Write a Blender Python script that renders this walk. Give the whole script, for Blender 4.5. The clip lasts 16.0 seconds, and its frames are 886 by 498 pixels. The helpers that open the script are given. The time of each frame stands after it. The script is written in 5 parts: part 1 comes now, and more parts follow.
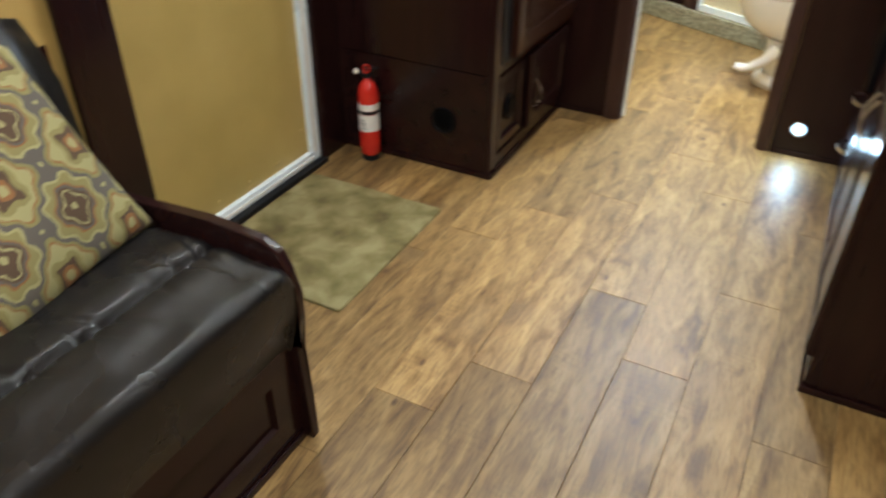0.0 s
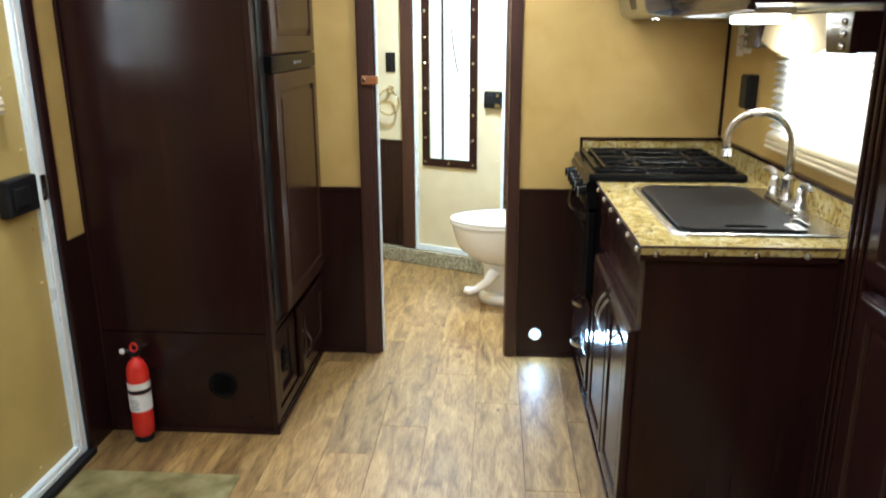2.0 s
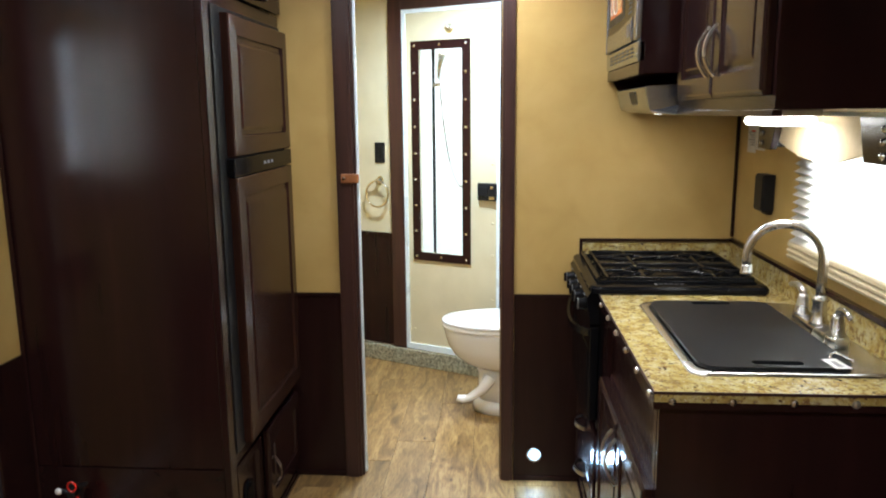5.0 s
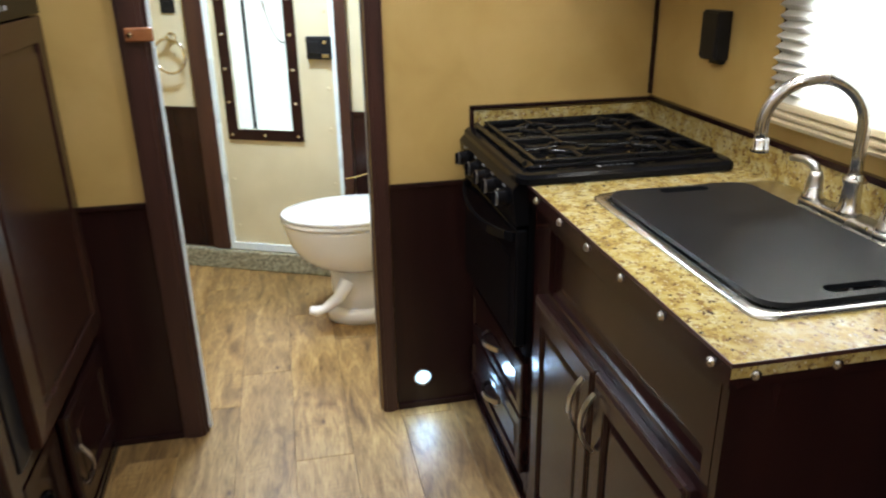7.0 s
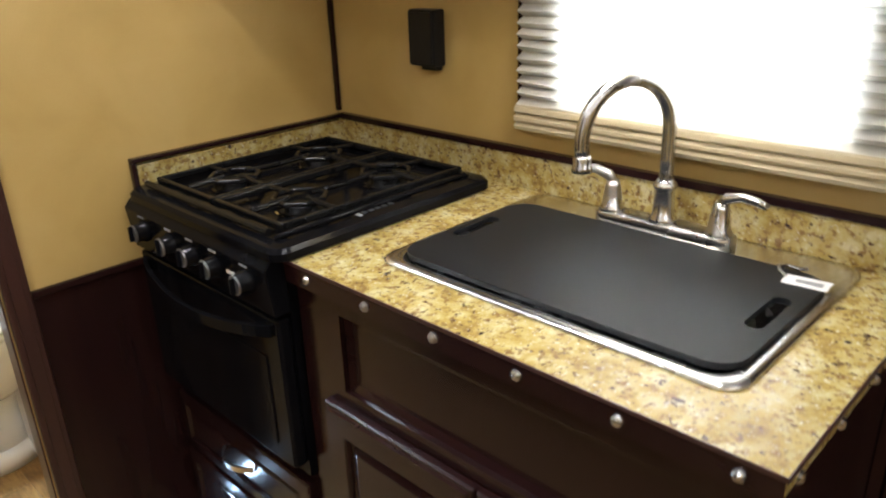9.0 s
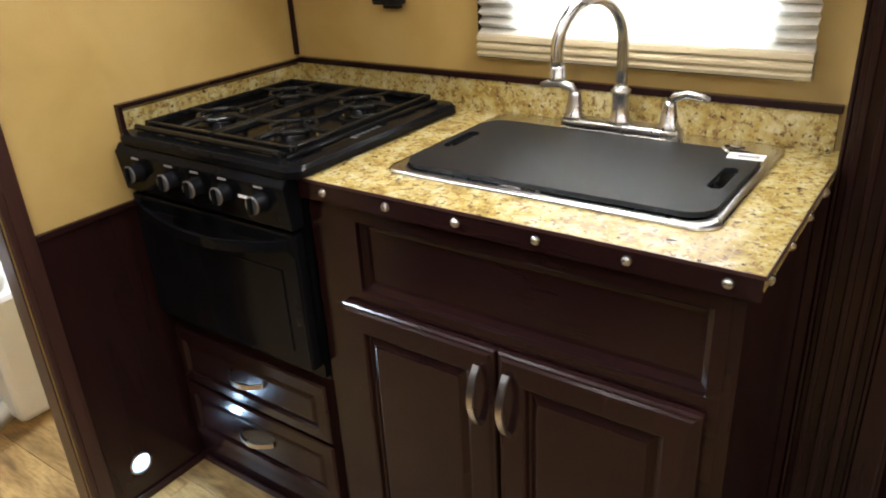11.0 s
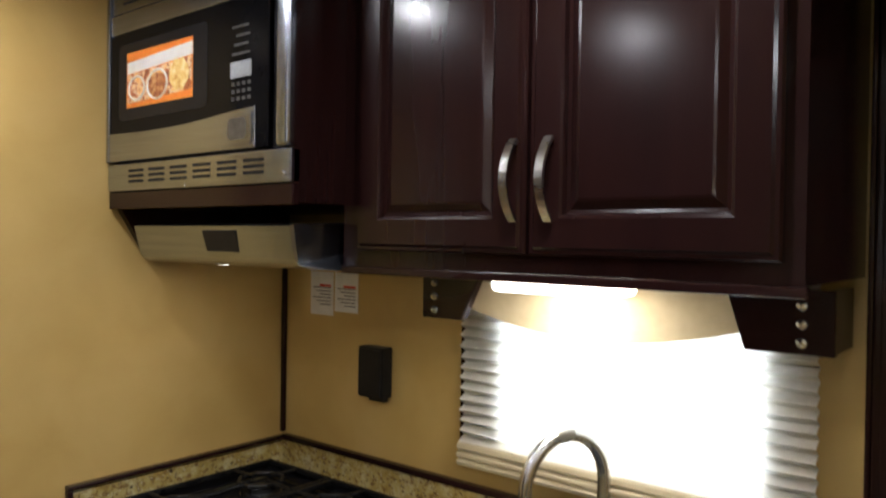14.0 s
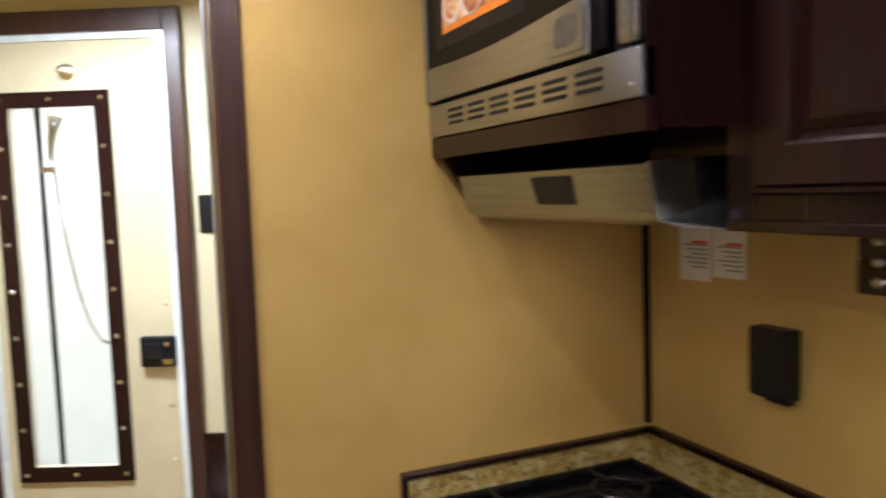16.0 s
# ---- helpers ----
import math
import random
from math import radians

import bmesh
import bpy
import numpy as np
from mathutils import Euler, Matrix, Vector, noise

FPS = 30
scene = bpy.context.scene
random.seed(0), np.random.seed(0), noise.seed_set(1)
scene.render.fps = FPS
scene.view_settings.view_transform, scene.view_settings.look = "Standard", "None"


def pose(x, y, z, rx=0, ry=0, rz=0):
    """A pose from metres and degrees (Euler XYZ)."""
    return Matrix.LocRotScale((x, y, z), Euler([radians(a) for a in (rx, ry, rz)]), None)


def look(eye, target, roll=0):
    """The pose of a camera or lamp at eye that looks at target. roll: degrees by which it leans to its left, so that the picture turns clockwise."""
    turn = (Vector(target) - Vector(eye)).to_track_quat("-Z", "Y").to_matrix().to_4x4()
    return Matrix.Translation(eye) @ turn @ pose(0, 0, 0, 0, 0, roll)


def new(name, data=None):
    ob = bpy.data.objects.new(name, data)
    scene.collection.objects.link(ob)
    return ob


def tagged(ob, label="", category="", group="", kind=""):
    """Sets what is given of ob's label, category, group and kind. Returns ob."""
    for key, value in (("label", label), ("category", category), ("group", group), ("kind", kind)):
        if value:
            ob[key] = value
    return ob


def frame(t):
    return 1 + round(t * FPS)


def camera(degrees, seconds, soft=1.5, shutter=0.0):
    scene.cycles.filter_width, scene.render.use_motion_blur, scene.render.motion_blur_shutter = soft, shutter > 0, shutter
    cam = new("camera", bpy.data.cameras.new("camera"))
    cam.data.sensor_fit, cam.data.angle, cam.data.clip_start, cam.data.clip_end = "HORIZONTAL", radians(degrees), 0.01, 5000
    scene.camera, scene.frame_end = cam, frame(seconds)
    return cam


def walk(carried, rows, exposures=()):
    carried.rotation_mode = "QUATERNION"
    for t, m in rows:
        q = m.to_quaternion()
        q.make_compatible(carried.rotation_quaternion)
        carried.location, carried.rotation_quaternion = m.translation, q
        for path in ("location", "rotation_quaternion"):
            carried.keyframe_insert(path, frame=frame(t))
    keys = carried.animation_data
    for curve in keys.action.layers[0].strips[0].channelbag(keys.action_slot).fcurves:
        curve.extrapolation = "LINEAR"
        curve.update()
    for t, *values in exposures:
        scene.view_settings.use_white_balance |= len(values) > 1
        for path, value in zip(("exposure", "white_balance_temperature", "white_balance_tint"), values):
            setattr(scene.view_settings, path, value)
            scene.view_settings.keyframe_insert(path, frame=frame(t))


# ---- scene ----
cam = camera(61.4, 16.0, 2.0, 0.4)
PATH = [
    (0, (0.218, 0.225, 1.362), (-0.536, 1.688, 0.226), 0.6),
    (0.5, (0.16, 0.175, 1.351), (-0.277, 1.801, 0.273), -2.1),
    (1, (0.071, 0.089, 1.372), (-0.158, 1.855, 0.463), -2.0),
    (1.5, (0.041, 0.062, 1.397), (-0.096, 1.924, 0.681), -0.5),
    (2, (0.026, 0.057, 1.415), (-0.105, 1.975, 0.861), -0.2),
    (2.5, (0.02, 0.05, 1.444), (-0.083, 2.0, 1.012), 0.3),
    (3, (0.012, 0.046, 1.471), (-0.09, 2.026, 1.21), -0.2),
    (3.2, (0.017, 0.019, 1.481), (-0.102, 2.003, 1.252), -0.4),
    (5.5, (0.07, 0.518, 1.477), (-0.071, 2.465, 1.039), -0.6),
    (6, (-0.017, 0.68, 1.449), (-0.026, 2.609, 0.923), -0.8),
    (6.5, (-0.091, 0.921, 1.415), (0.087, 2.81, 0.785), -1.4),
    (7, (-0.138, 1.094, 1.408), (0.239, 2.917, 0.677), -0.9),
    (7.5, (-0.215, 1.281, 1.398), (0.484, 3.027, 0.717), -1.3),
    (8, (-0.177, 1.45, 1.386), (0.734, 3.058, 0.621), -0.8),
    (8.5, (-0.152, 1.606, 1.386), (0.952, 3.094, 0.63), -0.8),
    (9, (-0.242, 1.655, 1.399), (1.07, 2.963, 0.644), -2.0),
    (9.5, (-0.42, 1.688, 1.354), (0.997, 2.86, 0.569), -3.4),
    (11.8, (-0.528, 1.634, 1.393), (0.971, 2.672, 0.569), -2.0),
    (12, (-0.523, 1.627, 1.401), (0.999, 2.694, 0.663), -2.0),
    (12.5, (-0.506, 1.63, 1.43), (1.071, 2.733, 0.885), -1.6),
    (13, (-0.471, 1.635, 1.452), (1.125, 2.801, 1.149), -1.3),
    (13.5, (-0.409, 1.638, 1.49), (1.182, 2.841, 1.344), -0.7),
    (14, (-0.328, 1.635, 1.525), (1.227, 2.893, 1.501), 0.9),
    (14.5, (-0.261, 1.635, 1.56), (1.18, 3.022, 1.624), 2.5),
    (15, (-0.175, 1.65, 1.546), (1.128, 3.167, 1.51), 1.5),
    (15.5, (-0.108, 1.771, 1.523), (1.023, 3.416, 1.41), 0.7),
    (16, (-0.059, 1.936, 1.524), (0.727, 3.773, 1.364), -2.0),
]
EXPOSURE = [(0.0, 0.48, 6050, 7), (1.5, 0.54, 5600, 5), (3.0, 0.68, 5600, 7), (5.5, 0.14, 5750, 10), (8.0, 0.14, 5900, 11), (9.5, 0.26, 6000, 13), (12.5, 0.52, 5950, 12), (13.0, 0.36, 5950, 12), (13.5, -0.02, 5900, 12), (14.5, -0.26, 5950, 12), (16.0, -0.2, 6350, 19)]
walk(cam, [(t, look(eye, target, roll)) for t, eye, target, roll in PATH], EXPOSURE)

# ---- world, sun and lamps ----
world = bpy.data.worlds.new("sky")
scene.world = world
world.use_nodes = True
wn = world.node_tree.nodes
sky = wn.new("ShaderNodeTexSky")
sky.sky_type, sky.sun_disc = "NISHITA", False
sky.sun_elevation, sky.sun_rotation = radians(50), radians(60)
world.node_tree.links.new(sky.outputs[0], wn["Background"].inputs[0])
wn["Background"].inputs[1].default_value = 0.12
sun = new("sun", bpy.data.lights.new("sun", "SUN"))
sun.data.energy, sun.data.angle, sun.data.color = 3.0, radians(0.5), (1, 0.95, 0.88)
sun.matrix_world = look((0, 0, 10), (-4, -6, 0))


def area_lamp(name, eye, target, sx, sy, power, color, shape="RECTANGLE", spread=180):
    d = bpy.data.lights.new(name, "AREA")
    d.shape, d.size, d.size_y, d.energy, d.color, d.spread = shape, sx, sy, power, color, radians(spread)
    ob = new(name, d)
    ob.matrix_world = look(eye, target)
    return ob


WARM = (1.0, 0.97, 0.93)
DAY = (0.90, 0.96, 1.0)
CEIL = 2.14
# Third is fill added for the doorway wall; last two are assumed, unseen.
CEILING_AND_FILL_LAMPS = [(0.04, 2.90, 5.5), (0.30, 2.06, 4.2), (-0.50, 2.55, 4.2), (-1.05, 1.70, 8), (0.15, 0.35, 15), (-0.75, -0.5, 14)]
for lx, ly, lp in CEILING_AND_FILL_LAMPS:
    area_lamp("ceiling_and_fill_lamp", (lx, ly, CEIL - 0.03), (lx, ly, 0), 0.09, 0.09, lp, WARM, "DISK", 165)
area_lamp("bath_lamp", (-0.25, 3.85, CEIL - 0.03), (-0.25, 3.85, 0), 0.25, 0.25, 40, (0.82, 0.94, 1.0), "DISK")
area_lamp("shower_lamp", (-0.1, 5.4, CEIL - 0.05), (-0.1, 5.2, 0), 0.5, 0.4, 28, (0.96, 1.0, 0.97))
area_lamp("window_light", (1.012, 2.245, 1.25), (0, 2.245, 1.25), 0.50, 0.30, 7.5, (0.80, 0.91, 1.0))
area_lamp("door_window_light", (-1.50, 1.84, 1.5), (0, 1.84, 1.4), 0.40, 0.52, 6.5, DAY)
area_lamp("under_cabinet_lamp", (0.755, 2.255, 1.436), (0.80, 2.255, 0.9), 0.03, 0.20, 2.0, (1, 0.91, 0.74))
area_lamp("hood_lamp", (0.62, 2.99, 1.458), (0.62, 2.99, 0.9), 0.035, 0.035, 0.25, (1, 0.84, 0.6))
puck_lamp = area_lamp("floor_puck_lamp", (0.225, 3.194, 0.112), (0.24, 2.7, 0.0), 0.05, 0.05, 0.7, (0.55, 0.78, 1.0), "DISK")

# ---- materials ----


def nodes_of(name):
    m = bpy.data.materials.new(name)
    m.use_nodes = True
    return m, m.node_tree.nodes, m.node_tree.links, m.node_tree.nodes["Principled BSDF"]


def ramp(n, stops, interp="LINEAR"):
    r = n.new("ShaderNodeValToRGB")
    r.color_ramp.interpolation = interp
    e = r.color_ramp.elements
    while len(e) < len(stops):
        e.new(0.5)
    for el, (p, c) in zip(e, stops):
        el.position, el.color = p, (*c, 1)
    return r


def surface(name, stops, scale=(20, 20, 20), rough=0.5, metal=0.0, bump=0.05, fine=300.0, rough_var=0.1, coat=0.0, detail=5, distortion=0.0, dist=0.002, spec=0.5):
    """Mottled surface: a colour ramp over stretched noise, fine bump, uneven gloss."""
    m, n, l, b = nodes_of(name)
    tc, mp = n.new("ShaderNodeTexCoord"), n.new("ShaderNodeMapping")
    mp.inputs["Scale"].default_value = scale
    l.new(tc.outputs["Object"], mp.inputs[0])
    a = n.new("ShaderNodeTexNoise")
    a.inputs["Scale"].default_value, a.inputs["Detail"].default_value, a.inputs["Distortion"].default_value = 1.0, detail, distortion
    l.new(mp.outputs[0], a.inputs["Vector"])
    r = ramp(n, stops)
    l.new(a.outputs[0], r.inputs[0])
    l.new(r.outputs[0], b.inputs["Base Color"])
    f = n.new("ShaderNodeTexNoise")
    f.inputs["Scale"].default_value, f.inputs["Detail"].default_value = fine, 3
    l.new(tc.outputs["Object"], f.inputs["Vector"])
    bp = n.new("ShaderNodeBump")
    bp.inputs["Strength"].default_value, bp.inputs["Distance"].default_value = bump, dist
    l.new(f.outputs[0], bp.inputs["Height"])
    l.new(bp.outputs[0], b.inputs["Normal"])
    g = n.new("ShaderNodeTexNoise")
    g.inputs["Scale"].default_value, g.inputs["Detail"].default_value = 6, 4
    l.new(tc.outputs["Object"], g.inputs["Vector"])
    mr = n.new("ShaderNodeMapRange")
    mr.inputs["To Min"].default_value, mr.inputs["To Max"].default_value = max(0.02, rough - rough_var), rough + rough_var
    l.new(g.outputs[0], mr.inputs[0])
    l.new(mr.outputs[0], b.inputs["Roughness"])
    b.inputs["Metallic"].default_value = metal
    b.inputs["Specular IOR Level"].default_value = spec
    b.inputs["Coat Weight"].default_value, b.inputs["Coat Roughness"].default_value = coat, 0.15
    return m


DARK = [(0.3, (0.0150, 0.0056, 0.0055)), (0.55, (0.0182, 0.0067, 0.0063)), (0.75, (0.0230, 0.0083, 0.0075))]
M_wood = surface("espresso_wood", DARK, (18, 18, 1.6), 0.185, 0, 0.02, 220, 0.03, 0.0, 5, 0.4, 0.002, 0.30)
M_wood_h = surface("espresso_wood_across", DARK, (18, 1.6, 18), 0.185, 0, 0.02, 220, 0.03, 0.0, 5, 0.4, 0.002, 0.30)
M_fridge = surface("brown_stained_wood", [(0.3, (0.024, 0.0095, 0.0070)), (0.7, (0.040, 0.016, 0.0110))], (18, 18, 1.6), 0.24, 0, 0.03, 220, 0.04, 0, 5, 0.4, 0.002, 0.30)
M_trim = surface("brown_trim", [(0.3, (0.030, 0.011, 0.009)), (0.7, (0.055, 0.021, 0.016))], (30, 30, 3), 0.38, 0, 0.05, 200, 0.05, 0.1)
M_wall = surface("mustard_vinyl", [(0.25, (0.465, 0.310, 0.088)), (0.5, (0.525, 0.358, 0.112)), (0.75, (0.575, 0.402, 0.142))], (5, 5, 5), 0.55, 0, 0.25, 420, 0.06, 0, 8, 0.4)
M_cream = surface("cream_vinyl", [(0.3, (0.56, 0.50, 0.33)), (0.7, (0.64, 0.58, 0.40))], (5, 5, 5), 0.5, 0, 0.2, 400)
M_door = surface("mustard_door_skin", [(0.3, (0.40, 0.29, 0.085)), (0.7, (0.47, 0.345, 0.11))], (4, 4, 4), 0.5, 0, 0.15, 380)
M_ceil = surface("ceiling_panel", [(0.3, (0.70, 0.63, 0.48)), (0.7, (0.76, 0.69, 0.54))], (4, 4, 4), 0.6, 0, 0.1)
M_black = surface("black_enamel", [(0.3, (0.004, 0.004, 0.005)), (0.7, (0.007, 0.007, 0.008))], (9, 9, 9), 0.13, 0, 0.02, 150, 0.04, 0.0, 5, 0, 0.002, 0.08)
M_iron = surface("black_cast_iron", [(0.3, (0.005, 0.005, 0.005)), (0.7, (0.010, 0.010, 0.010))], (30, 30, 30), 0.24, 0, 0.2, 500, 0.06, 0, 5, 0, 0.002, 0.22)
M_plastic = surface("black_plastic", [(0.3, (0.008, 0.008, 0.009)), (0.7, (0.013, 0.013, 0.0145))], (20, 20, 20), 0.40, 0, 0.1, 600, 0.1, 0, 5, 0, 0.002, 0.2)
M_board = surface("black_cutting_board", [(0.3, (0.0085, 0.0095, 0.0115)), (0.7, (0.013, 0.0145, 0.0170))], (12, 12, 12), 0.36, 0, 0.25, 900, 0.06, 0, 7, 0, 0.002, 0.26)
M_steel = surface("stainless_steel", [(0.3, (0.66, 0.65, 0.63)), (0.7, (0.78, 0.77, 0.75))], (8, 140, 140), 0.26, 1.0, 0.04, 400, 0.06)
M_panel_steel = surface("dark_brushed_steel", [(0.3, (0.34, 0.37, 0.43)), (0.7, (0.43, 0.46, 0.53))], (8, 3, 160), 0.25, 1.0, 0.03, 400, 0.05)
M_knob_ring = surface("grey_knob_ring", [(0.3, (0.16, 0.16, 0.16)), (0.7, (0.24, 0.24, 0.24))], (60, 60, 60), 0.3, 0.8)
M_nickel = surface("brushed_nickel", [(0.3, (0.50, 0.49, 0.46)), (0.7, (0.62, 0.60, 0.57))], (60, 60, 60), 0.27, 1.0, 0.03, 500, 0.06)
M_chrome = surface("chrome", [(0.3, (0.75, 0.75, 0.75)), (0.7, (0.85, 0.85, 0.85))], (30, 30, 30), 0.12, 1.0, 0.01, 300, 0.04)
# whitened and blued to stand in for daylight leaking at the entry door
M_alu = surface("aluminium_frame", [(0.3, (0.76, 0.86, 0.92)), (0.7, (0.84, 0.93, 0.98))], (30, 30, 4), 0.30, 0.15, 0.03, 300)
M_white = surface("white_porcelain", [(0.3, (0.80, 0.80, 0.79)), (0.7, (0.86, 0.86, 0.85))], (6, 6, 6), 0.12, 0, 0.0, 100, 0.04, 0.3)
M_shower = surface("white_shower_wall", [(0.3, (0.80, 0.84, 0.83)), (0.7, (0.86, 0.89, 0.88))], (5, 5, 5), 0.3, 0, 0.02)
M_red = surface("red_painted_steel", [(0.3, (0.55, 0.018, 0.012)), (0.7, (0.68, 0.03, 0.018))], (14, 14, 14), 0.25, 0, 0.03, 300, 0.06, 0.4)
M_label = surface("paper_label", [(0.3, (0.72, 0.71, 0.68)), (0.7, (0.80, 0.79, 0.76))], (40, 40, 40), 0.6)
M_ink = surface("grey_print", [(0.3, (0.22, 0.22, 0.22)), (0.7, (0.32, 0.32, 0.32))], (200, 200, 200), 0.6)
M_redink = surface("red_print", [(0.3, (0.6, 0.06, 0.03)), (0.7, (0.7, 0.1, 0.05))], (100, 100, 100), 0.6)
M_orange = surface("orange_print", [(0.3, (0.80, 0.20, 0.02)), (0.7, (0.88, 0.30, 0.05))], (90, 90, 90), 0.35)
M_food = surface("food_print", [(0.30, (0.12, 0.02, 0.01)), (0.42, (0.55, 0.14, 0.03)), (0.52, (0.80, 0.62, 0.40)), (0.62, (0.85, 0.42, 0.06)), (0.72, (0.86, 0.80, 0.66))], (55, 55, 55), 0.35, 0, 0.0, 200, 0.05, 0, 3, 1.0)
M_faint = surface("faint_grey_print", [(0.3, (0.05, 0.05, 0.052)), (0.7, (0.07, 0.07, 0.072))], (150, 150, 150), 0.4)
M_screen = surface("grey_display", [(0.3, (0.30, 0.32, 0.34)), (0.7, (0.40, 0.42, 0.44))], (150, 150, 150), 0.3)
M_soup = surface("soup_print", [(0.35, (0.20, 0.035, 0.012)), (0.5, (0.45, 0.16, 0.05)), (0.65, (0.62, 0.36, 0.16))], (80, 80, 80), 0.35)
M_bread = surface("bread_print", [(0.3, (0.62, 0.30, 0.05)), (0.5, (0.82, 0.58, 0.20)), (0.7, (0.86, 0.76, 0.45))], (70, 70, 70), 0.35)
M_leather = surface("black_leather", [(0.3, (0.008, 0.0072, 0.007)), (0.7, (0.014, 0.0125, 0.012))], (10, 10, 10), 0.28, 0, 0.3, 380, 0.05, 0.0, 6, 0.5, 0.002, 0.34)
M_strap = surface("tan_leather", [(0.3, (0.24, 0.085, 0.025)), (0.7, (0.36, 0.14, 0.045))], (40, 40, 40), 0.4, 0, 0.15, 300)
M_rug = surface("olive_mat", [(0.30, (0.105, 0.080, 0.026)), (0.48, (0.215, 0.178, 0.066)), (0.66, (0.33, 0.285, 0.135))], (9, 9, 9), 0.95, 0, 0.9, 700, 0.03, 0, 9, 0.3, 0.004)
M_carpet = surface("grey_carpet", [(0.3, (0.13, 0.115, 0.070)), (0.5, (0.32, 0.295, 0.195)), (0.7, (0.54, 0.51, 0.36))], (75, 75, 75), 0.95, 0, 1.0, 420, 0.03, 0, 5, 0, 0.006)
M_binding = surface("beige_binding", [(0.3, (0.36, 0.32, 0.20)), (0.7, (0.46, 0.41, 0.27))], (60, 60, 60), 0.8, 0, 0.4, 500)
M_rail = surface("beige_blind_rail", [(0.3, (0.50, 0.42, 0.27)), (0.7, (0.58, 0.50, 0.33))], (12, 3, 60), 0.5, 0, 0.05)
M_valance = surface("cream_valance_cloth", [(0.3, (0.62, 0.50, 0.30)), (0.7, (0.70, 0.58, 0.37))], (30, 30, 30), 0.8, 0, 0.4, 600)
M_black_joint = surface("dark_joint", [(0.3, (0.020, 0.011, 0.006)), (0.7, (0.03, 0.017, 0.009))], (20, 20, 20), 0.7)


def granite():
    """Gold and cream blotches with umber and near-black flecks, glossy."""
    m, n, l, b = nodes_of("granite_laminate")
    tc = n.new("ShaderNodeTexCoord")

    def cloud(scale, detail, rough, distortion):
        a = n.new("ShaderNodeTexNoise")
        a.inputs["Scale"].default_value, a.inputs["Detail"].default_value = scale, detail
        a.inputs["Roughness"].default_value, a.inputs["Distortion"].default_value = rough, distortion
        l.new(tc.outputs["Object"], a.inputs["Vector"])
        return a.outputs[0]

    r = ramp(n, [(0.32, (0.24, 0.155, 0.045)), (0.44, (0.39, 0.285, 0.080)), (0.53, (0.46, 0.365, 0.135)), (0.66, (0.55, 0.48, 0.27))])
    l.new(cloud(24, 6, 0.62, 0.2), r.inputs[0])
    mixed = r.outputs[0]
    for scale, detail, lo, hi, col in ((72, 5, 0.53, 0.66, (0.21, 0.125, 0.044)), (115, 3, 0.59, 0.68, (0.11, 0.062, 0.032)), (58, 3, 0.655, 0.70, (0.048, 0.030, 0.026)), (170, 3, 0.60, 0.72, (0.62, 0.56, 0.38))):
        mr = n.new("ShaderNodeMapRange")
        mr.inputs["From Min"].default_value, mr.inputs["From Max"].default_value = lo, hi
        l.new(cloud(scale, detail, 0.55, 0.0), mr.inputs[0])
        mx = n.new("ShaderNodeMix")
        mx.data_type = "RGBA"
        l.new(mr.outputs[0], mx.inputs[0])
        l.new(mixed, mx.inputs[6])
        mx.inputs[7].default_value = (*col, 1)
        mixed = mx.outputs[2]
    l.new(mixed, b.inputs["Base Color"])
    b.inputs["Roughness"].default_value = 0.22
    b.inputs["Specular IOR Level"].default_value = 0.6
    return m


M_granite = granite()


